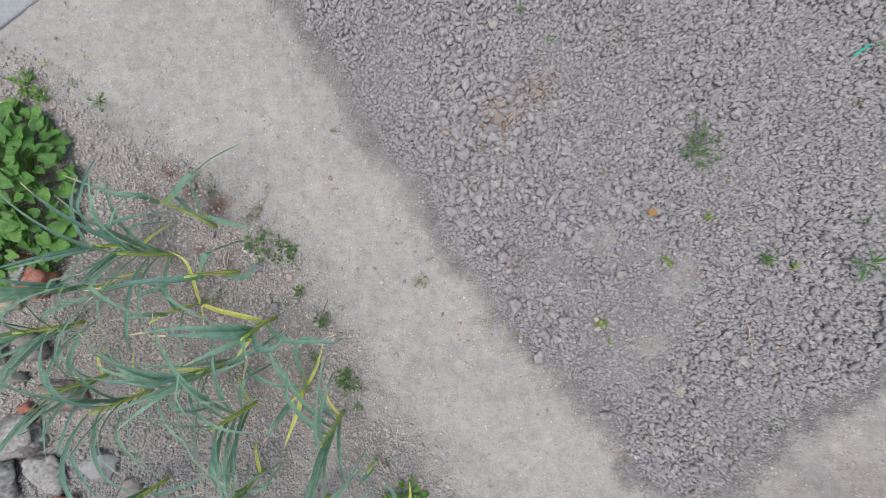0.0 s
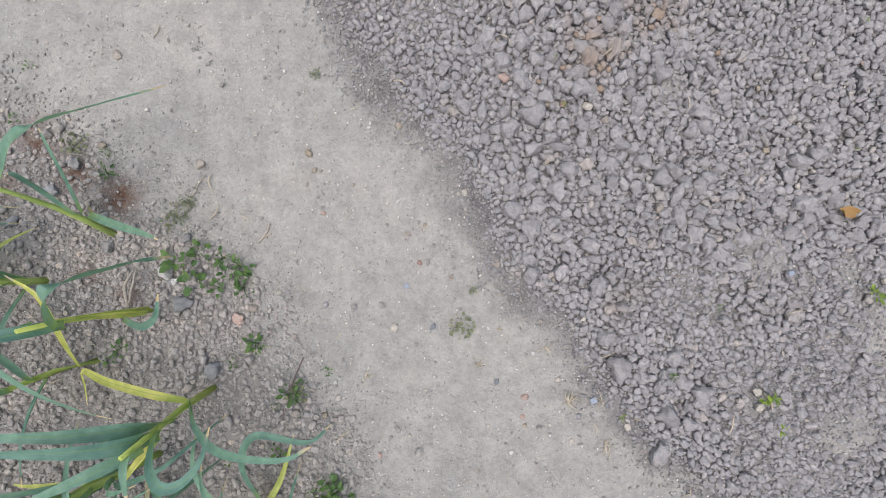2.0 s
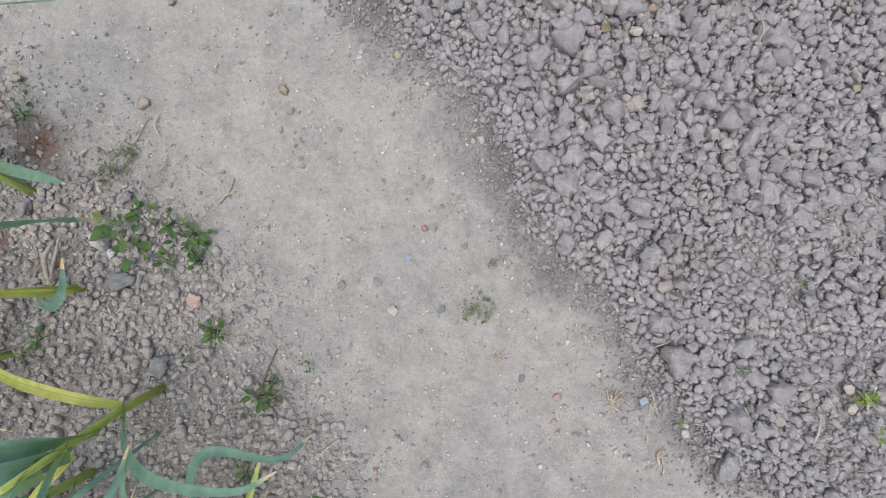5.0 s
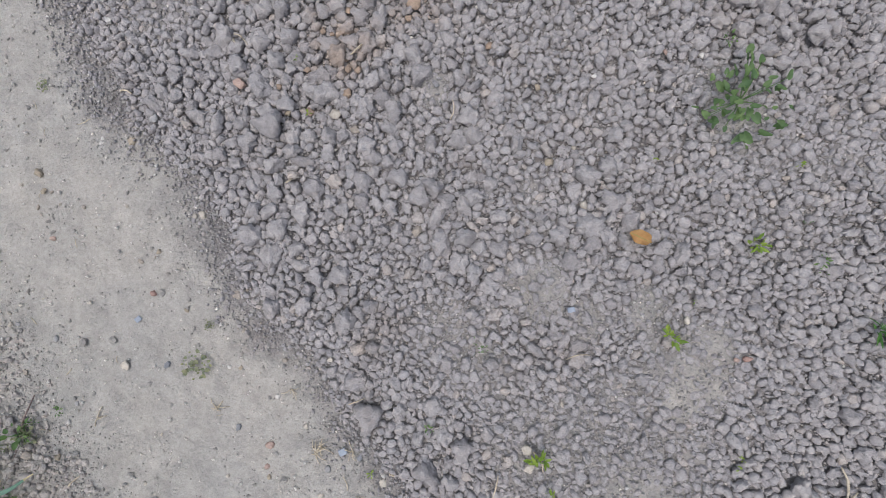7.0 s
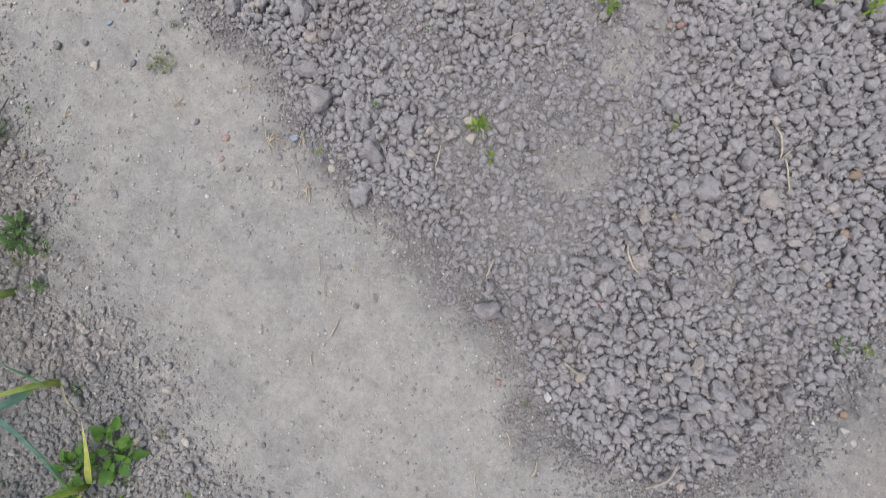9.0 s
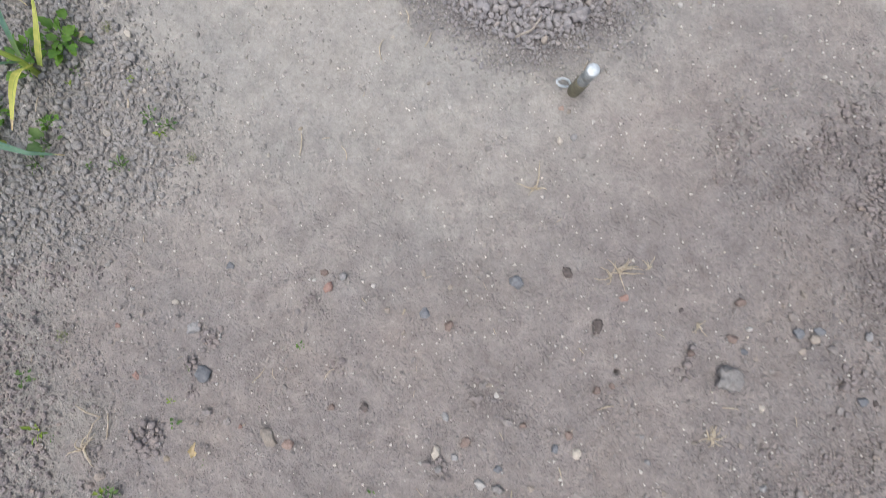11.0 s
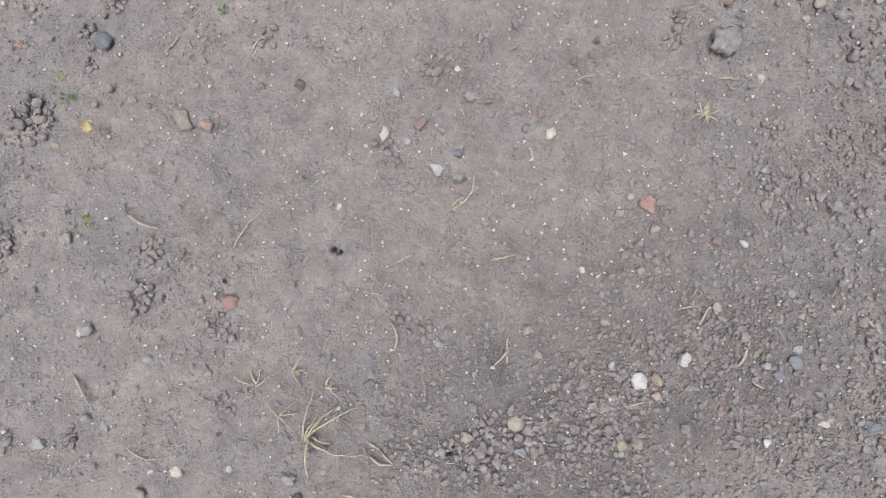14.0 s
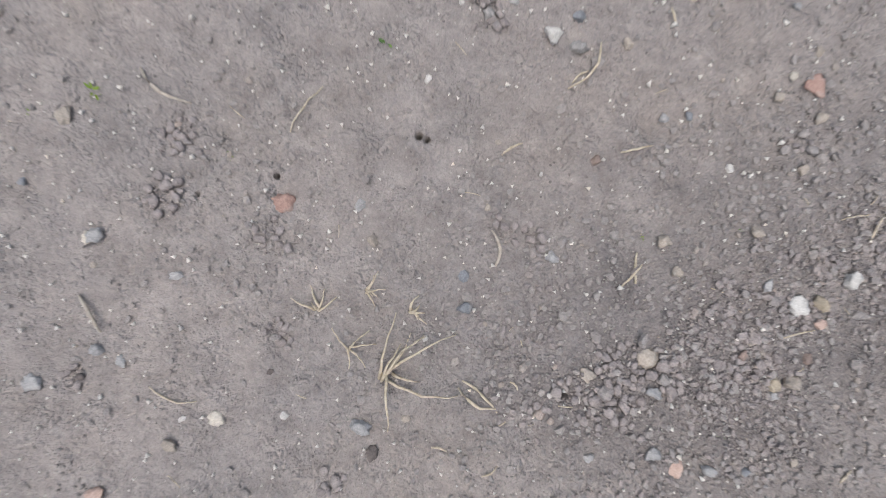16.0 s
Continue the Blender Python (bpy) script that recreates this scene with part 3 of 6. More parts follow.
stone(0.746, -0.574, 0.026, "grey")
stone(0.827, -0.619, 0.010, "brick")
stone(0.959, -0.454, 0.015, "tan")
stone(1.256, -0.484, 0.018, "ochre")
stone(1.280, -0.376, 0.026, "ochre")
stone(-0.034, -0.813, 0.025, "cream")
stone(0.011, -0.916, 0.019, "cream")
stone(-0.092, -0.919, 0.019, "tan")
stone(-0.032, -1.144, 0.018, "cream")
stone(-0.327, -0.807, 0.025, "beige")
stone(-0.363, -0.953, 0.019, "white")
stone(0.415, -1.132, 0.011, "tan")
stone(0.575, -0.266, 0.022, "cream")
stone(0.293, -0.339, 0.014, "white")
stone(0.629, -0.666, 0.010, "brick")
stone(0.637, -0.775, 0.013, "pink")
stone(0.787, -0.755, 0.017, "beige")
stone(0.961, -0.942, 0.019, "beige")
stone(1.245, -0.806, 0.014, "ochre")
stone(1.242, -0.833, 0.012, "white")
stone(1.261, -0.856, 0.013, "white", 0.4)
stone(1.326, -0.909, 0.012, "grey")
stone(1.004, -1.085, 0.012, "pink")
stone(0.999, -1.159, 0.019, "cream")
stone(1.075, -1.115, 0.008, "white")
stone(1.031, -1.152, 0.015, "grey")
stone(0.217, -0.756, 0.007, "white")
stone(0.548, -0.782, 0.010, "cream")
stone(0.754, -1.083, 0.008, "white")
stone(0.051, -1.046, 0.010, "cream")
stone(0.885, -0.577, 0.011, "slate")
stone(1.235, -0.577, 0.010, "ochre")
stone(1.021, -1.094, 0.011, "beige")
stone(0.624, -0.923, 0.007, "cream")
stone(-0.051, -0.451, 0.008, "beige")
stone(0.142, -0.392, 0.008, "beige")
stone(0.382, -0.469, 0.008, "white")
stone(-0.411, -0.624, 0.015, "beige")
stone(-0.186, -0.745, 0.013, "cream")
stone(0.450, -0.781, 0.008, "cream")
stone(0.207, -1.691, 0.038, "slate")
stone(0.356, -1.828, 0.045, "beige")
stone(0.402, -1.842, 0.024, "pink")
stone(0.486, -1.492, 0.028, "brick", 0.6)
stone(0.905, -1.473, 0.030, "slate")
stone(1.016, -1.452, 0.021, "dark")
stone(1.139, -1.506, 0.020, "brick")
stone(1.085, -1.570, 0.037, "dark")
stone(1.357, -1.677, 0.052, "clump")
stone(1.433, -1.738, 0.021, "cream")
stone(1.220, -1.980, 0.032, "brick", 0.4)
stone(1.187, -1.966, 0.014, "cream")
stone(0.829, -1.918, 0.026, "white")
stone(0.869, -1.932, 0.028, "clump")
stone(1.039, -1.847, 0.024, "cream")
stone(0.797, -1.832, 0.018, "brown")
stone(0.732, -1.852, 0.017, "cream")
stone(0.773, -1.864, 0.017, "grey")
stone(0.924, -1.789, 0.018, "brown")
stone(1.021, -1.809, 0.020, "brown")
stone(0.651, -1.990, 0.014, "white")
stone(1.234, -2.025, 0.020, "beige")
stone(1.582, -1.978, 0.027, "clump")
stone(1.351, -2.047, 0.018, "brown")
stone(1.401, -2.049, 0.019, "white")
stone(1.204, -2.101, 0.017, "beige")
stone(1.101, -2.101, 0.015, "white")
stone(0.894, -2.098, 0.015, "brown")
stone(0.449, -2.168, 0.032, "brick")
stone(0.558, -2.167, 0.026, "grey", 0.4)
stone(0.148, -2.058, 0.030, "beige", 0.5)
stone(0.194, -2.222, 0.023, "grey")
stone(1.350, -2.168, 0.025, "beige")
stone(1.142, -2.196, 0.021, "beige")
stone(0.998, -2.211, 0.023, "beige")
stone(1.013, -2.257, 0.018, "beige")
stone(0.836, -2.239, 0.018, "grey")
stone(1.286, -2.264, 0.027, "white")
stone(1.494, -2.268, 0.030, "slate")
stone(1.498, -2.243, 0.020, "grey")
stone(1.203, -2.303, 0.030, "white")
stone(1.233, -2.298, 0.025, "tan")
stone(1.231, -2.329, 0.018, "pink")
stone(0.981, -2.383, 0.034, "beige")
stone(0.890, -2.407, 0.026, "beige")
stone(0.984, -2.431, 0.023, "grey")
stone(1.148, -2.274, 0.020, "grey")
stone(1.171, -2.438, 0.020, "grey")
stone(1.200, -2.418, 0.023, "beige")
stone(1.432, -2.412, 0.015, "white")
stone(1.656, -2.413, 0.020, "brown")
stone(1.551, -2.368, 0.021, "grey")
stone(1.693, -2.169, 0.018, "brown")
stone(1.647, -2.201, 0.026, "grey", 0.4)
stone(1.530, -1.495, 0.020, "beige")
stone(1.528, -1.619, 0.018, "beige")
stone(1.565, -1.574, 0.023, "slate")
stone(1.511, -1.577, 0.020, "slate")
stone(1.660, -1.582, 0.020, "grey")
stone(1.410, -1.569, 0.015, "white")
stone(1.227, -1.927, 0.014, "beige")
stone(0.125, -1.883, 0.017, "tan")
stone(-0.001, -2.070, 0.019, "grey")
stone(0.704, -1.545, 0.025, "slate")
stone(0.758, -1.573, 0.024, "brown")
stone(0.569, -1.761, 0.024, "dark")
stone(1.083, -1.710, 0.020, "brown")
stone(1.116, -1.700, 0.015, "brown")
stone(0.741, -2.169, 0.011, "beige")
stone(0.657, -1.590, 0.014, "beige")
stone(1.756, -2.059, 0.011, "beige")
stone(0.865, -1.726, 0.011, "white")
stone(0.696, -1.876, 0.008, "white")
stone(0.051, -1.697, 0.019, "brick")
stone(1.268, -1.532, 0.013, "dark")
stone(1.724, -1.509, 0.013, "white")
stone(1.821, -1.472, 0.015, "slate")
stone(0.835, -2.106, 0.009, "beige")
stone(1.507, -2.184, 0.014, "beige")
stone(1.421, -2.251, 0.017, "beige")
stone(0.202, -2.579, 0.029, "pink")
stone(0.304, -2.511, 0.022, "beige")
stone(0.363, -2.474, 0.022, "cream")
stone(0.454, -2.473, 0.014, "white")
stone(0.318, -2.475, 0.013, "white", 0.5)
stone(0.565, -2.486, 0.029, "grey")
stone(0.583, -2.524, 0.023, "dark")
stone(0.987, -2.521, 0.025, "grey")
stone(1.022, -2.547, 0.032, "pink", 0.3)
stone(0.897, -2.531, 0.016, "grey")
stone(1.632, -2.381, 0.029, "slate")
stone(1.625, -2.424, 0.022, "grey")
stone(1.544, -2.379, 0.021, "cream")
stone(1.351, -2.361, 0.013, "brick")
stone(1.199, -2.533, 0.015, "beige")
stone(1.400, -2.569, 0.015, "grey")
stone(0.202, -2.380, 0.023, "grey")
stone(-0.080, -2.112, 0.024, "grey")
stone(-0.016, -2.079, 0.021, "grey")
stone(0.184, -2.225, 0.019, "cream")
stone(-0.041, -2.333, 0.016, "cream")
stone(0.818, -2.118, 0.007, "white")
stone(1.263, -2.419, 0.010, "white")
stone(1.525, -2.410, 0.010, "beige")
stone(0.834, -2.436, 0.009, "white")
stone(0.097, -2.252, 0.008, "white")
stone(0.754, -2.073, 0.009, "beige")
stone(0.186, -2.262, 0.010, "beige")
stone(0.229, 0.469, 0.016, "ochre")
stone(0.249, 0.468, 0.015, "ochre")
stone(0.177, 0.550, 0.015, "ochre")
stone(0.230, 0.588, 0.015, "ochre")
stone(0.361, 0.594, 0.025, "ochre")
stone(0.506, 0.510, 0.015, "ochre")
stone(0.146, 0.474, 0.016, "ochre")
stone(0.148, 0.391, 0.018, "ochre")
stone(0.229, 0.421, 0.017, "ochre")
stone(0.195, 0.544, 0.010, "ochre")
stone(0.207, 0.572, 0.010, "tan")
stone(0.350, 0.566, 0.011, "ochre")
stone(0.089, 0.439, 0.011, "ochre")
stone(0.241, 0.353, 0.022, "beige")
stone(1.158, -0.941, 0.010, "grey")
stone(0.879, -1.153, 0.009, "cream")
stone(0.593, -1.180, 0.009, "beige")
stone(0.344, -1.194, 0.009, "cream")
stone(0.707, -1.030, 0.010, "beige")
stone(0.205, -1.139, 0.008, "white")
stone(1.386, -1.513, 0.026, "brown")
stone(1.374, -1.591, 0.024, "brown")
stone(1.400, -1.619, 0.015, "slate")
stone(1.551, -1.592, 0.021, "beige")
stone(1.654, -1.723, 0.021, "slate")
stone(1.678, -1.727, 0.014, "dark")
stone(1.721, -1.754, 0.021, "tan", 0.4)
stone(1.282, -1.624, 0.017, "brown")
stone(0.992, -1.839, 0.019, "slate")
stone(1.180, -1.807, 0.012, "grey")
stone(1.296, -1.821, 0.014, "beige")
stone(1.192, -1.863, 0.015, "grey")
stone(1.439, -1.912, 0.015, "grey")
stone(0.939, -1.925, 0.018, "beige")
stone(1.758, -1.875, 0.012, "grey")
stone(1.034, -2.027, 0.014, "slate")
stone(0.998, -2.032, 0.014, "grey")
stone(1.167, -1.995, 0.015, "beige")
stone(1.458, -2.289, 0.021, "slate")
stone(1.435, -2.274, 0.017, "grey")
stone(1.778, -2.369, 0.017, "slate")
stone(1.694, -2.233, 0.012, "slate")
stone(1.549, -2.344, 0.012, "grey")
stone(0.118, -2.425, 0.028, "grey", 0.4)
stone(0.709, -2.314, 0.018, "slate")
stone(0.708, -2.268, 0.017, "slate")
stone(0.654, -2.359, 0.009, "white")
stone(0.014, -2.054, 0.028, "clump")
stone(0.097, -2.149, 0.012, "slate")
stone(0.304, -2.274, 0.021, "grey")
stone(0.577, -2.221, 0.017, "beige")
stone(0.434, -2.410, 0.012, "dark")
stone(0.181, -2.416, 0.014, "dark")
stone(0.259, -1.446, 0.019, "slate")
stone(0.135, -1.529, 0.019, "cream")
stone(0.181, -1.587, 0.033, "grey", 0.5)
stone(0.479, -1.459, 0.019, "brown")
stone(0.520, -1.467, 0.019, "grey")
stone(0.751, -1.774, 0.019, "grey")
stone(0.736, -1.888, 0.024, "clump")
stone(0.869, -1.887, 0.017, "slate")
stone(0.292, -1.806, 0.012, "brick")
stone(0.010, -1.583, 0.012, "brick")
stone(0.701, -1.456, 0.017, "beige")
stone(0.589, -1.486, 0.011, "white")
stone(0.455, -1.476, 0.009, "white")
stone(0.619, -1.541, 0.014, "beige")
stone(0.760, -1.488, 0.012, "beige")
stone(0.493, -1.764, 0.017, "brown")
stone(-0.078, -2.419, 0.021, "beige")
stone(-0.020, -2.352, 0.034, "clump")
stone(-0.082, -2.341, 0.018, "tan")
stone(-0.093, -2.290, 0.018, "grey")
stone(0.032, -2.503, 0.018, "slate")
stone(0.020, -2.545, 0.014, "tan")
stone(-0.020, -2.544, 0.014, "ochre")
stone(0.055, -2.607, 0.023, "slate")
stone(0.629, -2.471, 0.014, "beige")
stone(0.229, -2.397, 0.018, "grey")
stone(1.073, -2.548, 0.023, "grey")
stone(1.174, -2.421, 0.023, "tan")
stone(1.437, -2.556, 0.021, "grey")
stone(1.130, -2.549, 0.014, "slate")
stone(1.220, -2.382, 0.018, "brown")
stone(1.122, -2.376, 0.016, "brown")
stone(-0.081, 0.186, 0.018, "cream")
stone(-0.407, 0.139, 0.013, "pink")
stone(-0.322, 0.005, 0.011, "cream")
stone(-0.399, -0.073, 0.013, "grey")
stone(-0.243, -0.124, 0.018, "cream")
stone(-0.221, -0.090, 0.009, "white")
stone(0.164, -0.386, 0.013, "cream")
stone(0.077, -0.185, 0.010, "white")
stone(0.190, -0.106, 0.013, "cream")
stone(0.177, -0.142, 0.018, "grey")
stone(-0.086, 0.028, 0.009, "white")
stone(-0.234, 0.165, 0.010, "white")
stone(0.052, -0.332, 0.013, "pink")
stone(-0.028, -0.351, 0.010, "cream")
stone(0.180, -0.330, 0.013, "grey")
stone(-0.717, 0.155, 0.014, "beige")
stone(-0.879, 0.319, 0.011, "grey")
stone(-0.913, 0.298, 0.018, "tan")
stone(-1.020, 0.191, 0.030, "grey")
stone(-0.977, 0.251, 0.033, "clump")
stone(-0.931, 0.091, 0.013, "cream")
stone(-0.893, 0.065, 0.033, "clump")
stone(-0.720, 0.080, 0.030, "clump")
stone(-0.532, -0.076, 0.008, "white")
stone(-0.471, -0.144, 0.013, "beige")

# ---- clods ----
HERO = []


def clod(x, y, s):
    HERO.append((x, y, s))


clod(0.461, 0.138, 0.047)
clod(0.273, -0.212, 0.054)
clod(0.077, 0.285, 0.047)
clod(0.132, 0.190, 0.052)
clod(0.739, 0.206, 0.047)
clod(0.086, 0.157, 0.045)
clod(-0.041, 0.372, 0.045)
clod(-0.080, 0.385, 0.045)
clod(0.023, 0.331, 0.047)
clod(0.190, 0.311, 0.040)
clod(0.116, 0.313, 0.040)
clod(0.313, 0.194, 0.040)
clod(0.257, 0.244, 0.042)
clod(-0.182, 0.418, 0.040)
clod(-0.130, 0.471, 0.035)
clod(0.218, 0.341, 0.030)
clod(0.072, -0.004, 0.042)
clod(0.065, 0.030, 0.030)
clod(0.223, -0.027, 0.052)
clod(0.240, -0.149, 0.040)
clod(0.384, -0.326, 0.054)
clod(0.329, -0.207, 0.040)
clod(0.449, -0.270, 0.042)
clod(0.647, -0.231, 0.037)
clod(0.558, 0.321, 0.040)
clod(0.510, 0.241, 0.035)
clod(0.396, 0.237, 0.040)
clod(0.456, 0.198, 0.042)
clod(0.726, 0.142, 0.040)
clod(0.695, 0.052, 0.040)
clod(0.710, 0.095, 0.033)
clod(0.836, 0.430, 0.040)
clod(0.742, 0.333, 0.035)
clod(0.303, 0.458, 0.033)
clod(0.207, 0.499, 0.040)
clod(0.953, -0.243, 0.042)
clod(0.993, 0.001, 0.037)
clod(0.028, 0.196, 0.035)
clod(0.155, 0.089, 0.035)
clod(0.201, 0.250, 0.035)
clod(0.235, 0.272, 0.035)
clod(0.150, 0.340, 0.035)
clod(0.369, 0.286, 0.035)
clod(0.499, 0.143, 0.028)
clod(0.669, 0.132, 0.033)
clod(0.029, 0.241, 0.033)
clod(0.782, 0.074, 0.030)
clod(0.121, 0.117, 0.033)
clod(0.301, -0.081, 0.028)
clod(0.417, -0.249, 0.037)
clod(0.498, -0.241, 0.030)
clod(0.360, -0.409, 0.051)
clod(0.620, -0.637, 0.056)
clod(0.727, -0.667, 0.042)
clod(1.024, -0.409, 0.046)
clod(0.939, -0.838, 0.042)
clod(1.035, -0.881, 0.051)
clod(1.153, -0.778, 0.039)
clod(0.837, -0.544, 0.042)
clod(0.429, -0.343, 0.039)
clod(0.925, -0.782, 0.032)
clod(1.071, -0.800, 0.032)
clod(0.862, -0.673, 0.035)
clod(0.992, -0.862, 0.032)
clod(1.099, -0.829, 0.032)
clod(1.207, -0.736, 0.030)
clod(0.674, -0.615, 0.030)
clod(0.899, -0.539, 0.032)
clod(0.975, -0.761, 0.030)



def scatter(lo, hi, sizes, tries, allow, seed, pack=0.43, first=()):
    """Pieces thrown on the ground, the largest first, that may touch but hardly overlap. allow(points, size) gives their chance."""
    r = np.random.default_rng(seed)
    cell, grid, out = 0.03, {}, []
    for x, y, s in TAKEN:
        grid.setdefault((int(x // cell), int(y // cell)), []).append((x, y, s))
    for x, y, s in first:
        grid.setdefault((int(x // cell), int(y // cell)), []).append((x, y, s))
        out.append((x, y, s))
    for size, n in zip(sizes, tries):
        p = r.uniform(lo, hi, (n, 2))
        near = pack if size > 0.02 else pack * (0.86 if size < 0.014 else 0.94)
        d = size * r.uniform(0.8, 1.25, n)
        keep = r.uniform(size=n) < allow(p, size)
        for (x, y), s in zip(p[keep], d[keep]):
            i, j = int(x // cell), int(y // cell)
            k = 2
            ok = True
            for a in range(i - k, i + k + 1):
                for b in range(j - k, j + k + 1):
                    for u, v, w in grid.get((a, b), ()):
                        if (u - x) ** 2 + (v - y) ** 2 < (near * (s + w)) ** 2:
                            ok = False
                            break
                    if not ok:
                        break
                if not ok:
                    break
            if ok:
                grid.setdefault((i, j), []).append((x, y, s))
                out.append((x, y, s))
    return np.array(out)


def joined(name, pieces, level, mat, seed, sink=0.2, kinds=18, flat=1.0, grow=1.0, tilt=0.5):
    """Many lumps joined into one mesh."""
    r = np.random.default_rng(seed)
    shapes = [earth_lump(level, seed * 100 + i) for i in range(kinds)]
    z0 = height(pieces[:, :2]) - drift(pieces[:, :2]) * np.where(pieces[:, 2] > 0.011, 0.65, 0.0)
    which = r.integers(0, kinds, len(pieces))
    vs, ts, base = [], [], 0
    for k in range(kinds):
        v, t = shapes[k]
        sel = np.flatnonzero(which == k)
        if not len(sel):
            continue
        a = r.uniform(0, 2 * np.pi, len(sel))
        tip = r.uniform(-tilt, tilt, len(sel))
        ca, sa, ct, st = np.cos(a)[:, None], np.sin(a)[:, None], np.cos(tip)[:, None], np.sin(tip)[:, None]
        x, y, z = v[:, 0][None], v[:, 1][None], v[:, 2][None] * flat
        y, z = y * ct - z * st, y * st + z * ct
        x, y = x * ca - y * sa, x * sa + y * ca
        s = (pieces[sel, 2] / 2)[:, None]
        low = z.min(1, keepdims=True)
        pos = np.stack([pieces[sel, 0][:, None] + x * s * grow, pieces[sel, 1][:, None] + y * s * grow, z0[sel][:, None] + (z - low * (1 - sink * r.uniform(0.4, 1.6, (len(sel), 1)))) * s], -1)
        vs.append(pos.reshape(-1, 3))
        ts.append((t[None] + (base + np.arange(len(sel)) * len(v))[:, None, None]).reshape(-1, 3))
        base += len(sel) * len(v)
    return fast_mesh(name, np.concatenate(vs), np.concatenate(ts), mat, smooth=level != 1)


def tilled_chance(p, size):
    c = fineness(p)
    d = inside(TILLED, p) + 0.018 * waves(p, 22, 21) + 0.012 * waves(p, 60, 25)
    largest = 0.0175 + 0.044 * c
    k = smooth(largest - size, -0.008, 0.006) * (0.5 + 0.5 * smooth(c, 0.02, 0.3)) * (1.0 if size < 0.02 else 0.22 if size < 0.033 else 0.75)
    fine = smooth(0.2 - c + 0.1 * waves(p, 30, 26), -0.14, 0.14)
    if size > 0.0095:
        k = np.maximum(k * (1 - (0.3 if size < 0.016 else 0.6 if size < 0.03 else 0.85) * fine), 0.05 if 0.015 < size < 0.03 else 0)
    else:
        k = np.maximum(k, (0.55 + 0.3 * waves(p, 34, 83)) * fine)
    k = k * smooth(0.0085 + 0.3 * np.maximum(d - 0.01, 0) - size, -0.003, 0.003)
    if size < 0.0095:
        k = np.maximum(k, 0.8 * smooth(0.05 - d, -0.02, 0.02))
    k = k * (1 - (0.8 if size > 0.0095 else 0.55) * dusty(p))
    return k * smooth(d, -0.02 if size > 0.0095 else -0.075, 0.04)


SIZES = (0.062, 0.052, 0.044, 0.037, 0.031, 0.026, 0.022, 0.0185, 0.0155, 0.013, 0.0105, 0.0085, 0.0066)
bed_clods = scatter((-0.85, -1.05), (2.1, 1.15), SIZES, (300, 1000, 3000, 7000, 16000, 30000, 40000, 50000, 60000, 60000, 90000, 130000, 110000), tilled_chance, 31, 0.345, HERO)
second_clods = scatter((1.3, -2.0), (2.3, -0.85), SIZES[6:], (15, 60, 300, 2000, 9000, 22000, 34000),
                       lambda p, s: smooth(inside(SECOND, p) + 0.07 * waves(p, 16, 22) + 0.04 * waves(p, 45, 27), 0.05 if s > 0.015 else -0.02, 0.26) * np.clip(0.75 + 0.5 * waves(p, 20, 28), 0.1, 1), 32, 0.38)


def side_chance(p, size):
    d = inside(PLANTED, p) + 0.04 * waves(p, 18, 23)
    c = 0.72 + 0.4 * waves(p, 12, 24)
    low = smooth(-p[:, 1], 0.75, 1.05)
    c = c + 0.3 * low - 0.75 * smooth(-p[:, 1], 1.35, 1.6)
    for x, y, r in RUSTY:
        c = c * (1 - 0.85 * np.exp(-((p[:, 0] - x) ** 2 + (p[:, 1] - y) ** 2) / r**2))
    return smooth(d, -0.04 - 0.08 * low * (size < 0.014), 0.1 + 0.06 * low) * np.clip(c, 0.1, 1) * (0.3 if size > 0.025 else 0.55 if size > 0.014 else 1.0) * (1 - 0.5 * low * (size > 0.02))


side_clods = scatter((-1.9, -1.5), (0.25, 0.9), SIZES[6:], (900, 2600, 9000, 20000, 34000, 46000, 34000), side_chance, 33, 0.36)
side_clods = np.concatenate([side_clods, scatter((-0.35, -2.75), (0.15, -1.5), SIZES[7:], (150, 500, 1500, 3000, 6000, 6000), side_chance, 34, 0.4)])

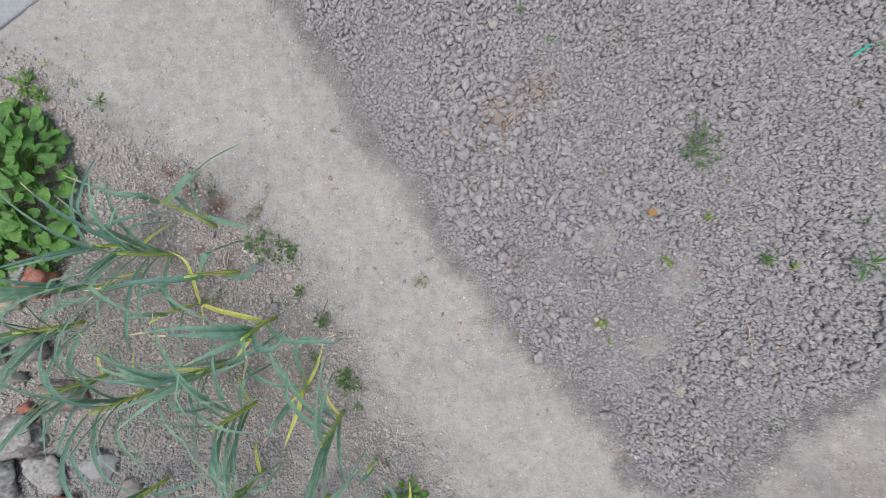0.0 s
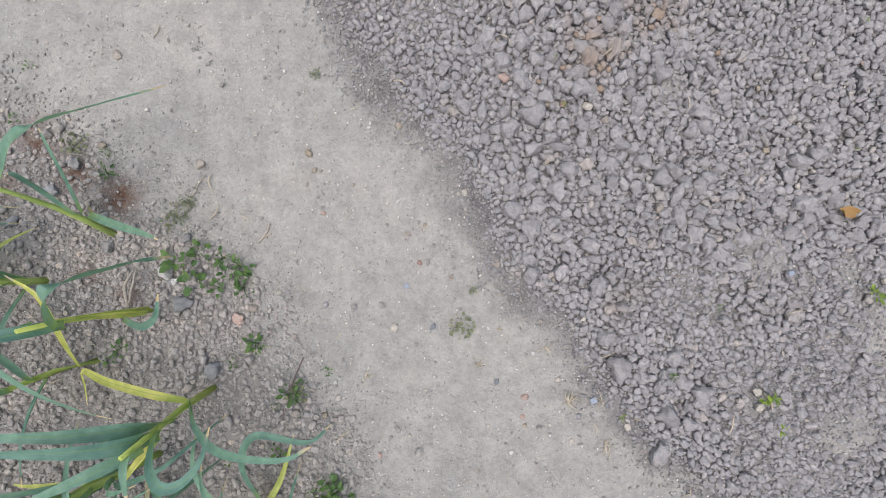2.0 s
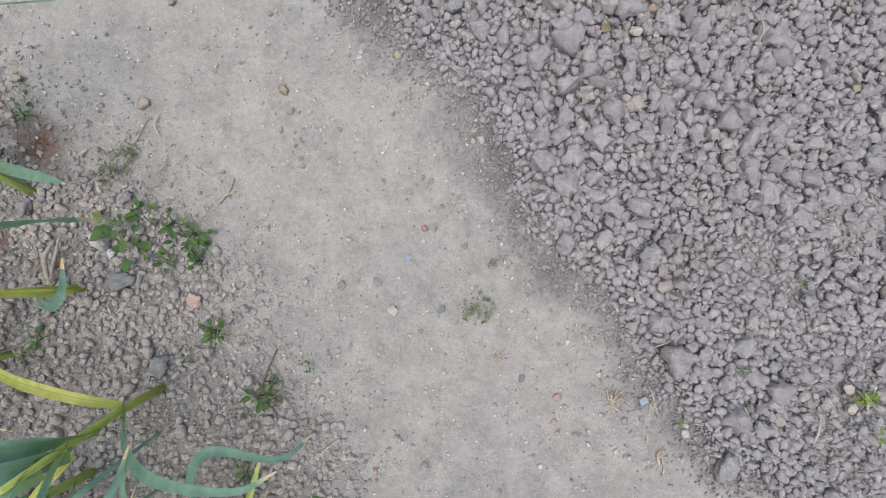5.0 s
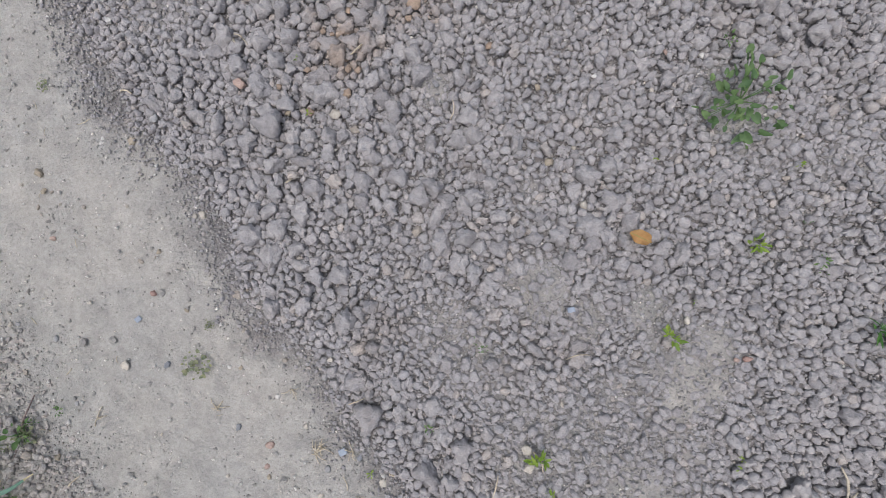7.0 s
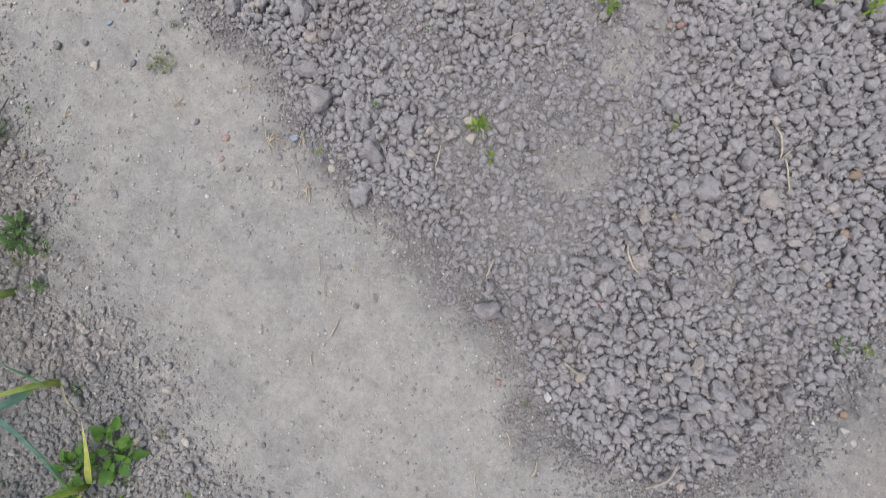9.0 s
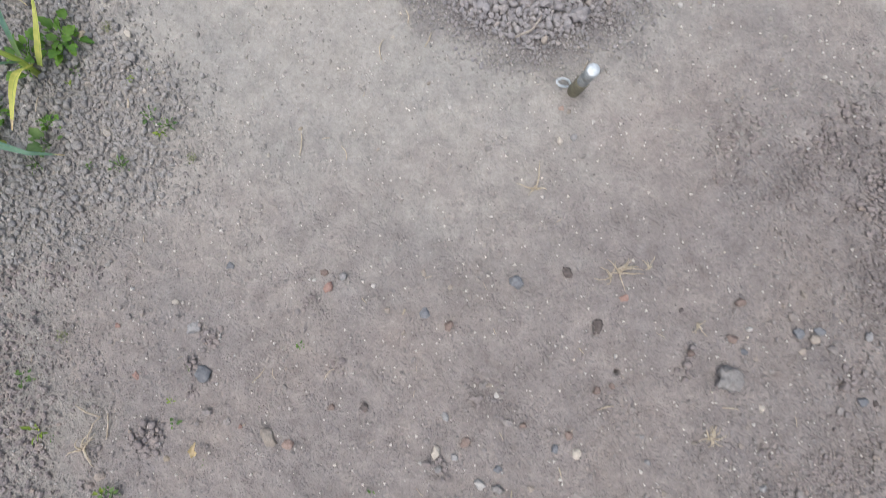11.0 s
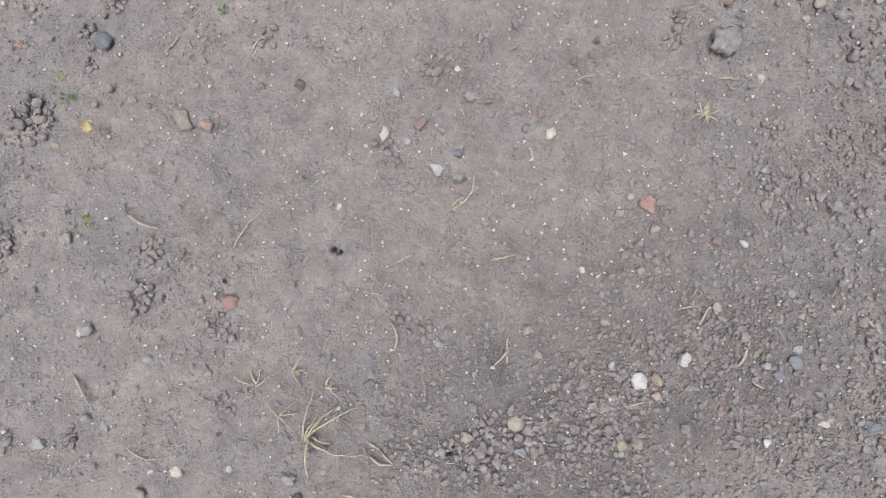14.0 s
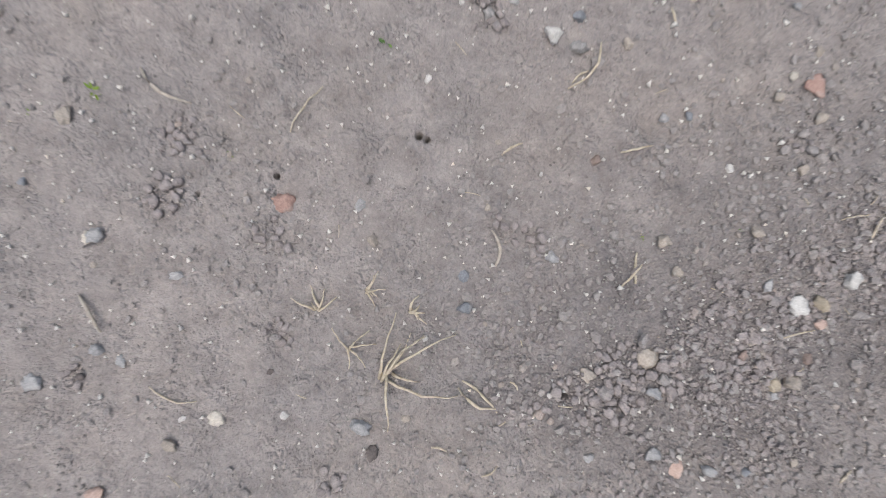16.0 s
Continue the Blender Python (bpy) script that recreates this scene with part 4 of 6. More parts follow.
# the large clods that the camera passes nearest are pieces of their own
near = (bed_clods[:, 2] > 0.034) & (bed_clods[:, 0] < 0.95) & (bed_clods[:, 0] > -0.45) & (bed_clods[:, 1] < 0.66) & (bed_clods[:, 1] > -0.5)
order = np.argsort(-bed_clods[:, 2] * near)[:295 - len(HERO)]
own = np.zeros(len(bed_clods), bool)
own[order] = near[order]
own[:len(HERO)] = True
upper_side = side_clods[:, 1] + 0.1 * waves(side_clods[:, :2], 9, 58) > -0.72
low_side = side_clods[:, 1] < -1.45
mid_side = ~upper_side & ~low_side
for name, which, lo, hi, level, mat, seed in (
    ("large_tilled_clods", "bed", 0.033, 1, 3, CLOD, 40), ("tilled_clods", "bed", 0.0245, 0.033, 3, CLOD, 41),
    ("small_tilled_clods", "bed", 0.0165, 0.0245, 2, CLOD, 52), ("tilled_crumbs", "bed", 0.0095, 0.0165, 1, CLOD, 42), ("tilled_grains", "bed", 0, 0.0095, 0, CLOD, 47),
    ("second_bed_clods", "second", 0.02, 1, 2, LOOSE_CLOD, 43), ("second_bed_crumbs", "second", 0.0095, 0.02, 1, LOOSE_CLOD, 44), ("second_bed_grains", "second", 0, 0.0095, 0, LOOSE_CLOD, 48),
    ("planted_bed_clods", "side", 0.0145, 1, 2, SIDE_CLOD, 45), ("planted_bed_crumbs", "side", 0.0095, 0.0145, 1, SIDE_CLOD, 46), ("planted_bed_grains", "side", 0, 0.0095, 0, SIDE_CLOD, 49),
    ("lower_bed_crumbs", "lower", 0.0095, 1, 1, LOOSE_CLOD, 50), ("lower_bed_grains", "lower", 0, 0.0095, 0, LOOSE_CLOD, 51),
    ("brown_bed_clods", "upper", 0.0145, 1, 2, EARTH_CLOD, 55), ("brown_bed_crumbs", "upper", 0.0095, 0.0145, 1, EARTH_CLOD, 56), ("brown_bed_grains", "upper", 0, 0.0095, 0, EARTH_CLOD, 57)):
    pieces = {"bed": bed_clods, "second": second_clods, "side": side_clods[mid_side], "lower": side_clods[low_side], "upper": side_clods[upper_side]}[which]
    sel = (pieces[:, 2] > lo) & (pieces[:, 2] <= hi)
    if which == "bed":
        sel &= ~own
    tagged(part(name, joined(name, pieces[sel], level, mat, seed, 0.22 if which in ("bed", "second") else 0.52, flat=0.95, grow=1.04 if level else 1.0), ground), "loose grey clods of dry tilled earth", kind="stuff")


def path_chance(p, size):
    """Crumbs on the trodden ground: many beside the beds and in a few spots, few elsewhere."""
    d = np.maximum(np.maximum(inside(TILLED, p), inside(SECOND, p)), inside(PLANTED, p))
    k = 0.03 + 0.05 * smooth(waves(p, 24, 52), 0.2, 1.3) + 0.3 * smooth(waves(p, 42, 59), 1.0, 1.6) + 0.5 * smooth(d, -0.14, 0.0) * (size < 0.012)
    low = smooth(-p[:, 1], 1.1, 1.6)
    k = k + low * (0.05 + 0.3 * smooth(waves(p, 13, 51), 0.4, 1.3)) * (1.0 if size < 0.01 else 0.45)
    for x, y, r, s in CRUMBLY:
        k = k + s * np.exp(-((p[:, 0] - x) ** 2 + (p[:, 1] - y) ** 2) / r**2)
    return np.clip(k, 0, 1) * (d < 0.03)


path_crumbs = scatter((-1.6, -2.75), (2.1, 1.1), (0.02, 0.016, 0.012, 0.009, 0.0065), (400, 1500, 8000, 40000, 100000), path_chance, 61, 0.36)
upper = path_crumbs[:, 1] > -1.2
DUST_CRUMB = clod_material("dusty_crumbs", DUST_DARK, DUST_LIGHT)
loose = scatter((0.1, -2.7), (2.0, -1.45), (0.018, 0.014, 0.0105, 0.008, 0.006), (500, 1800, 9000, 36000, 80000),
                lambda p, s: np.clip(sum(((2.4 if s > 0.01 else 0.7) if r < 0.08 else (0.5 + 0.55 * waves(p, 17, 53)) * (0.5 if s > 0.013 else 1)) * k * np.exp(-((p[:, 0] - x) ** 2 + (p[:, 1] - y) ** 2) / r**2) for x, y, r, k in CRUMBLY) - 0.3 + 0.12 * waves(p, 40, 54), 0, 1), 65, 0.36)
small = path_crumbs[:, 2] < 0.0085


def heap_chance(p, size):
    k = np.zeros(len(p))
    for x, y, r in CLUSTERS:
        k = np.maximum(k, np.exp(-(((p[:, 0] - x) ** 2 + (p[:, 1] - y) ** 2) / (0.85 * r) ** 2) ** 1.5))
    return k * np.clip(0.8 + 0.5 * waves(p, 60, 71), 0.1, 1)


heaps = scatter((0.0, -2.7), (2.0, -1.3), (0.0175, 0.0145, 0.012, 0.01, 0.008, 0.0065), (1500, 8000, 18000, 30000, 40000, 40000), heap_chance, 72, 0.37)
heap_big = heaps[:, 2] > 0.0095
tagged(part("heaped_clods", joined("heaped_clods", heaps[heap_big], 2, LOOSE_CLOD, 73, 0.2, 14, 0.85, 1.1), ground), "small heaps of broken brown clods", kind="stuff")
tagged(part("heaped_crumbs", joined("heaped_crumbs", heaps[~heap_big], 0, LOOSE_CLOD, 74, 0.3, 14, 0.8), ground), "small heaps of broken brown crumbs", kind="stuff")
for name, pieces, mat, level in (("path_crumbs", path_crumbs[upper & ~small], DUST_CRUMB, 1), ("path_grains", path_crumbs[upper & small], DUST_CRUMB, 0),
                                 ("soil_crumbs", path_crumbs[~upper & ~small], BROWN_CLOD, 1), ("soil_grains", path_crumbs[~upper & small], BROWN_CLOD, 0),
                                 ("loose_crumbs", loose[loose[:, 2] > 0.009], LOOSE_CLOD, 1), ("loose_grains", loose[loose[:, 2] <= 0.009], LOOSE_CLOD, 0)):
    tagged(part(name, joined(name, pieces, level, mat, 62, 0.5 if mat == DUST_CRUMB else 0.36, 14, 0.75), ground), "small dry crumbs of earth on the trodden soil", kind="stuff")


def grit_chance(p, size):
    d = np.maximum(np.maximum(inside(TILLED, p), inside(SECOND, p)), inside(PLANTED, p))
    return np.where(d < 0.0, 1.0, 0.4) * (0.45 if size < 0.006 else 1.0)


GRIT = clod_material("pale_grit", (0.6, 0.57, 0.52), (0.86, 0.84, 0.79))
grit = scatter((-1.6, -2.75), (2.1, 1.1), (0.011, 0.0085, 0.0065, 0.005), (350, 1900, 4200, 4500), grit_chance, 63)
tagged(part("pale_grit", joined("pale_grit", grit, 0, GRIT, 64, sink=0.12), ground), "pale grit and tiny pebbles pressed into the soil", kind="stuff")

# ---- straw and twigs ----
STRAW_COUNT = [0]


def tube(points, radii, sides=6):
    """A bent rod through points."""
    pts = [Vector(q) for q in points]
    verts, faces = [], []
    for i, q in enumerate(pts):
        d = (pts[min(i + 1, len(pts) - 1)] - pts[max(i - 1, 0)]).normalized()
        a = d.orthogonal().normalized()
        b = d.cross(a)
        for k in range(sides):
            w = 2 * math.pi * k / sides
            verts.append(q + (a * math.cos(w) + b * math.sin(w)) * radii[i])
        if i:
            o = (i - 1) * sides
            faces += [(o + k, o + (k + 1) % sides, o + sides + (k + 1) % sides, o + sides + k) for k in range(sides)]
    faces.append(tuple(range(sides))[::-1])
    faces.append(tuple(range(len(verts) - sides, len(verts))))
    return verts, faces


def bent(x0, y0, x1, y1, w, r, bend=0.12, lift=0.0):
    n, pts = 7, []
    dx, dy = x1 - x0, y1 - y0
    amp = r.uniform(-bend, bend)
    for i in range(n):
        s = i / (n - 1)
        k = amp * math.sin(math.pi * s) + r.uniform(-0.02, 0.02)
        pts.append((x0 + dx * s - dy * k, y0 + dy * s + dx * k, w * 0.35 + lift * math.sin(math.pi * s * 0.9)))
    return pts


def straw(x0, y0, x1, y1, w):
    STRAW_COUNT[0] += 1
    r = np.random.default_rng(7000 + STRAW_COUNT[0])
    thick = w > 0.006
    length = math.hypot(x1 - x0, y1 - y0)
    inbed = max(inside(TILLED, ((x0 + x1) / 2, (y0 + y1) / 2))[0], inside(PLANTED, ((x0 + x1) / 2, (y0 + y1) / 2))[0]) > 0
    z = max(ground_z(x0, y0), ground_z(x1, y1)) + (0.012 if inbed else 0.0005)
    pts = bent(0, 0, x1 - x0, y1 - y0, w, r, 0.18, 0.004 * r.uniform() + 0.02 * length * r.uniform())
    v, f = tube(pts, [w * 0.42 * (1 - 0.45 * abs(2 * i / 6 - 0.9)) for i in range(7)])
    ob = new("twig" if thick else "straw", mesh_of("straw", v, f, TWIG if thick else STRAW))
    ob.matrix_basis = pose(x0, y0, z)
    tagged(ob, "broken grey woody twig on the soil" if thick else "dry pale straw stalk lying on the soil", "twig" if thick else "straw", "dry stalks on the soil")


def straw_tuft(x, y, rad, n):
    STRAW_COUNT[0] += 1
    r = np.random.default_rng(7000 + STRAW_COUNT[0])
    top = new("dead_grass_tuft")
    top.matrix_basis = pose(x, y, ground_z(x, y) + 0.001)
    tagged(top, "dead straw-coloured grass tuft with spread roots on bare soil", "dead grass", "dry stalks on the soil")
    turn = r.uniform(0, 6.28)
    for i in range(n):
        a = turn + (r.normal(0, 0.7) if i % 3 else r.uniform(0, 6.28))
        length = rad * r.uniform(0.3, 1.25)
        pts = bent(r.uniform(-0.1, 0.1) * rad, r.uniform(-0.1, 0.1) * rad, length * math.cos(a), length * math.sin(a), 0.003, r, 0.14, rad * r.uniform(0.05, 0.25))
        v, f = tube(pts, [max(0.0009, 0.0027 * min(1, rad / 0.05) * (1 - 0.7 * k / 6)) for k in range(7)], 5)
        part("stalk", mesh_of("stalk", v, f, STRAW), top)


r = np.random.default_rng(88)
chaff_v, chaff_f = [], []
while len(chaff_v) < 130 * 4 * 5:
    x, y = r.uniform((-0.9, -2.7), (1.7, 0.95))
    d = max(inside(TILLED, (x, y))[0], inside(SECOND, (x, y))[0])
    a, w, z, long = r.uniform(0, 6.28), r.uniform(0.0005, 0.0011), ground_z(x, y) + 0.001, r.uniform(0.008, 0.026)
    bow = r.uniform(-0.5, 0.5)
    if d > -0.02:
        continue
    v, f = tube([(x + long * k * math.cos(a + bow * k), y + long * k * math.sin(a + bow * k), z + 0.002 * math.sin(3 * k)) for k in (0, 0.33, 0.67, 1.0)], [w, w, w, 0.6 * w], 5)
    chaff_f += [[i + len(chaff_v) for i in q] for q in f]
    chaff_v += v
tagged(part("chaff", mesh_of("chaff", chaff_v, chaff_f, STRAW), ground), "short bits of pale dry straw on the trodden soil", kind="stuff")

DARK_TWIG = plain_material("dark_twig", (0.16, 0.12, 0.11), (0.28, 0.22, 0.2), 0.85)
long_twig = new("twig", mesh_of("twig", *tube([(0, 0, 0.004), (-0.022, -0.05, 0.007), (-0.034, -0.1, 0.006), (-0.05, -0.16, 0.009), (-0.06, -0.21, 0.008)], [0.0014, 0.0019, 0.0021, 0.0023, 0.002]), DARK_TWIG))
long_twig.matrix_basis = pose(-0.451, -0.192, ground_z(-0.451, -0.192) + 0.003)
tagged(long_twig, "long thin dark brown twig at the edge of the planted bed", "twig", "dry stalks on the soil")
straw(-0.822, 0.012, -0.838, -0.07, 0.0075)
straw(0.255, -1.990, 0.325, -2.037, 0.0071)
straw(0.456, -2.068, 0.502, -2.002, 0.0036)
straw(0.899, -1.929, 0.852, -1.998, 0.0059)
straw(0.929, -2.086, 0.977, -2.074, 0.0047)
straw(0.754, -2.253, 0.747, -2.201, 0.0071)
straw(0.963, -2.275, 0.963, -2.229, 0.0059)
straw(0.936, -2.279, 0.966, -2.246, 0.0047)
straw(1.382, -2.276, 1.406, -2.226, 0.0059)
straw(1.312, -2.220, 1.336, -2.168, 0.0047)
straw(1.271, -2.174, 1.319, -2.164, 0.0036)
straw(0.173, -2.304, 0.204, -2.356, 0.0071)
straw(0.703, -2.425, 0.756, -2.456, 0.0059)
straw(1.000, -1.875, 1.006, -1.898, 0.0047)
straw(0.317, -1.707, 0.346, -1.674, 0.0036)
straw(1.083, -1.751, 1.118, -1.742, 0.0047)
straw(1.624, -2.183, 1.653, -2.212, 0.0059)
straw(1.761, -2.285, 1.810, -2.293, 0.0047)
straw(1.792, -2.328, 1.816, -2.304, 0.0047)
straw(0.758, -2.095, 0.787, -2.077, 0.0059)
straw(0.479, -1.698, 0.508, -1.671, 0.0036)
straw(0.660, -1.536, 0.655, -1.550, 0.0047)
straw(0.858, -1.988, 0.881, -1.970, 0.0047)
straw(1.351, -1.741, 1.387, -1.744, 0.0036)
straw(1.406, -2.301, 1.429, -2.313, 0.0036)
straw(1.071, -2.280, 1.130, -2.309, 0.0036)
straw(0.281, -2.551, 0.314, -2.575, 0.0023)
straw(0.046, -2.577, 0.036, -2.539, 0.0046)
straw(-0.091, -2.400, -0.089, -2.334, 0.0046)
straw(0.709, -2.415, 0.758, -2.462, 0.0057)
straw(0.777, -2.418, 0.788, -2.429, 0.0046)
straw(0.270, -2.431, 0.337, -2.450, 0.0034)
straw(0.666, -2.513, 0.689, -2.518, 0.0046)
straw(1.177, -2.350, 1.223, -2.338, 0.0034)
straw(1.084, -2.596, 1.107, -2.611, 0.0034)
straw(1.043, -1.617, 1.054, -1.629, 0.0046)
straw(-0.073, -1.759, -0.016, -1.785, 0.0046)
straw(-0.016, -1.785, -0.018, -1.843, 0.0046)
straw(-0.016, -1.785, -0.046, -1.849, 0.0034)
straw(1.273, -2.564, 1.287, -2.544, 0.0046)
straw(0.740, -2.556, 0.762, -2.540, 0.0034)
straw(0.235, 0.497, 0.264, 0.524, 0.0045)
straw(0.652, -0.098, 0.697, -0.088, 0.0033)
straw(1.142, -0.284, 1.147, -0.349, 0.0056)
straw(-0.243, 0.439, -0.218, 0.433, 0.0056)
straw(0.228, -0.192, 0.262, -0.178, 0.0033)
straw(0.434, 0.407, 0.430, 0.368, 0.0033)
straw(0.510, -0.361, 0.521, -0.316, 0.0045)
straw(-0.006, 0.540, 0.004, 0.528, 0.0056)
straw(0.100, 0.249, 0.115, 0.258, 0.0045)
straw(0.876, -0.504, 0.899, -0.568, 0.0055)
straw(0.612, -0.576, 0.627, -0.539, 0.0044)
straw(0.895, -0.941, 0.952, -0.893, 0.0088)
straw(0.752, -0.724, 0.787, -0.750, 0.0066)
straw(1.156, -0.345, 1.159, -0.413, 0.0044)
straw(0.414, -1.194, 0.417, -1.137, 0.0044)
straw(0.303, -0.698, 0.319, -0.663, 0.0044)
straw(0.294, -0.628, 0.294, -0.575, 0.0033)
straw(0.279, -0.570, 0.277, -0.530, 0.0033)
straw(0.598, -0.974, 0.604, -0.929, 0.0044)
straw(0.710, -0.915, 0.696, -0.949, 0.0044)
straw(0.651, -0.863, 0.657, -0.895, 0.0044)
straw(0.270, -0.756, 0.269, -0.727, 0.0033)
straw(0.221, -0.372, 0.213, -0.344, 0.0033)
straw(0.587, -0.269, 0.605, -0.306, 0.0055)
straw(1.171, -0.329, 1.152, -0.345, 0.0044)
straw(0.511, -1.173, 0.522, -1.205, 0.0033)
straw(0.030, -1.093, 0.029, -1.072, 0.0055)
straw(0.248, -0.431, 0.240, -0.382, 0.0033)
straw(-0.177, -1.104, -0.171, -1.070, 0.0044)
straw(0.418, -0.505, 0.430, -0.488, 0.0033)
straw(-0.836, -0.072, -0.830, 0.005, 0.0109)
straw(-0.555, 0.070, -0.528, 0.115, 0.0068)
straw(-0.544, 0.084, -0.525, 0.090, 0.0054)
straw(-0.665, 0.193, -0.665, 0.234, 0.0041)
straw(-0.376, -0.386, -0.343, -0.356, 0.0054)
straw(-0.805, 0.552, -0.792, 0.579, 0.0041)
straw(-0.686, 0.227, -0.726, 0.159, 0.0027)
straw(-0.651, 0.159, -0.671, 0.125, 0.0041)
straw(-0.596, 0.138, -0.576, 0.125, 0.0041)
straw(-0.986, -0.234, -1.053, -0.272, 0.0041)
straw(0.252, 0.509, 0.280, 0.527, 0.0054)
straw(-0.002, 0.547, 0.026, 0.523, 0.0041)
straw(-0.352, 0.378, -0.324, 0.389, 0.0027)
straw(-0.059, -0.215, -0.038, -0.195, 0.0041)
straw_tuft(0.600, -2.414, 0.097, 9)
straw_tuft(0.499, -2.321, 0.040, 6)
straw_tuft(0.571, -2.292, 0.034, 6)
straw_tuft(0.634, -2.319, 0.046, 5)
straw_tuft(0.546, -2.376, 0.034, 5)
straw_tuft(1.327, -1.809, 0.036, 9)
straw_tuft(1.130, -1.448, 0.042, 9)
straw_tuft(1.197, -1.442, 0.024, 6)
straw_tuft(1.298, -1.560, 0.026, 6)
straw_tuft(1.397, -1.943, 0.018, 6)
straw_tuft(0.158, -0.300, 0.031, 9)
straw_tuft(0.233, -0.292, 0.022, 7)
straw_tuft(0.105, -0.170, 0.020, 6)
straw_tuft(-0.051, -0.210, 0.025, 5)
straw_tuft(-0.310, -0.238, 0.025, 6)
straw_tuft(0.308, -0.335, 0.013, 4)
straw_tuft(1.328, -1.808, 0.029, 8)
straw_tuft(-0.062, -1.861, 0.046, 7)
straw_tuft(0.167, -0.287, 0.024, 7)
straw_tuft(0.240, -0.394, 0.028, 6)
straw_tuft(0.944, -1.269, 0.054, 5)
straw_tuft(1.113, -1.460, 0.034, 6)

# ---- weeds ----


def leaf_mesh(name, length, width, mat, lobes=0, fold=0.25, droop=0.4, notch=0.0, rows=9, wave=0.0, seed=0):
    """A leaf from the stalk at the origin along +x: ovate, lobed or narrow, folded along its rib and drooping."""
    r = np.random.default_rng(seed)
    cols = 5
    verts, lay, faces = [], [], []
    for i in range(rows):
        s = i / (rows - 1)
        w = width / 2 * math.sin(math.pi * min(1, 0.04 + 0.96 * s) ** 0.8) ** (0.75 if lobes < 4 else 0.5)
        if lobes:
            w *= 1 + (0.2 if lobes < 4 else 0.09) * math.sin(2 * math.pi * lobes * s - 0.6)
        if i == rows - 1:
            w = width * (0.05 if lobes < 4 else 0.2)
        for j in range(cols):
            k = (j - 2) / 2
            x = length * s - notch * length * abs(k) * (1 - s)
            z = fold * abs(k) * w - droop * length * s * s + wave * width * math.sin(9 * s + 3 * k + seed) * abs(k)
            verts.append((x, k * w, z))
            lay.append((s, k, 0))
    for i in range(rows - 1):
        for j in range(cols - 1):
            a = i * cols + j
            faces.append((a, a + cols, a + cols + 1, a + 1))
    return mesh_of(name, verts, faces, mat, lay=lay)


WEED_LEAVES = {}
for tone, (leng, wid, lobes, notch) in {"green": (0.5, 0.3, 0, 0), "dull": (0.42, 0.36, 2, 0), "lime": (0.75, 0.3, 2, 0), "round": (0.52, 0.5, 2, 0.25),
                                         "feather": (0.9, 0.12, 0, 0), "bright": (0.6, 0.46, 3, 0.15), "large": (0.62, 0.5, 4, 0.2)}.items():
    WEED_LEAVES[tone] = [leaf_mesh("leaf", leng, wid, WEED_MATS[tone], lobes, 0.3, 0.25, notch, 9, 0.05, i) for i in range(3)]
WEED_STALKS = {tone: mesh_of("stalk", *tube([(0, 0, 0), (0.33, 0, 0.05), (0.66, 0, 0.06), (1, 0, 0)], [0.02, 0.018, 0.015, 0.012], 4), mat, lay=[(0.5, 0, 0)] * 16) for tone, mat in WEED_MATS.items()}
WEED_WORDS = {"green": "small green seedling weed", "dull": "flat dull green creeping weed", "lime": "yellow-green young weed", "round": "low weed with rounded green leaves",
              "feather": "tuft of thin green grass-like weed", "bright": "lush bright green weed", "large": "sprawling green weed with lobed leaves"}
WEED_COUNT = [0]


def weed(x, y, rad, tone):
    WEED_COUNT[0] += 1
    rad *= 1.25
    r = np.random.default_rng(9000 + WEED_COUNT[0])
    top = new("weed")
    where = "on the tilled bed" if inside(TILLED, (x, y))[0] > 0 else "in the planted bed" if inside(PLANTED, (x, y))[0] > 0 else "on the trodden soil"
    top.matrix_basis = pose(x, y, ground_z(x, y) + (0.016 if "tilled" in where else 0.003), 0, 0, r.uniform(0, 360))
    tagged(top, f"{WEED_WORDS[tone]} growing {where}", "weed", "weeds in the soil")
    n = {"green": 15, "dull": 50, "lime": 9, "round": 8, "feather": 12, "bright": 26, "large": 66}[tone]
    if rad < 0.014:
        n = min(n, 5)
    for i in range(n):
        a = 360 * i / n * 2.4 + r.uniform(-25, 25)
        if tone == "lime":
            a = 140 * (i % 2) + r.normal(0, 50)
        if tone == "large":
            a = r.choice((20, 75, 140, 200, 265, 320)) + r.normal(0, 16)
        out = rad * (r.uniform(0, 0.4) if tone == "lime" else 0.08 if tone == "feather" else r.uniform(0.1, 0.85) if tone in ("large", "bright") else r.uniform(0.05, 0.72) if tone == "dull" else r.uniform(0.1, 0.62))
        up = r.uniform(0.1, 0.45) * rad * (0.5 if tone in ("dull", "large") else 1)
        size = rad * r.uniform(0.4, 1.15) * {"large": 0.29, "bright": 0.7, "dull": 0.5, "lime": 0.7, "green": 0.68}.get(tone, 0.8)
        ob = part("leaf", WEED_LEAVES[tone][r.integers(0, 3)], top)
        c, s = math.cos(radians(a)), math.sin(radians(a))
        ob.matrix_basis = pose(out * c, out * s, up, r.uniform(-45, 45), r.uniform(-55, 12), a + (r.uniform(-70, 70) if tone == "large" else r.uniform(-160, 160) if tone == "dull" else 0)) @ Matrix.Diagonal((size, size, size, 1))
        if out > 0.012 and tone != "dull" and i % (5 if tone == "large" else 2) == 0:
            st = part("stalk", WEED_STALKS[tone], top)
            length = math.hypot(out, up)
            st.matrix_basis = pose(0, 0, 0, 0, -math.degrees(math.atan2(up, out)), a) @ Matrix.Diagonal((length, 0.06, 0.06, 1))


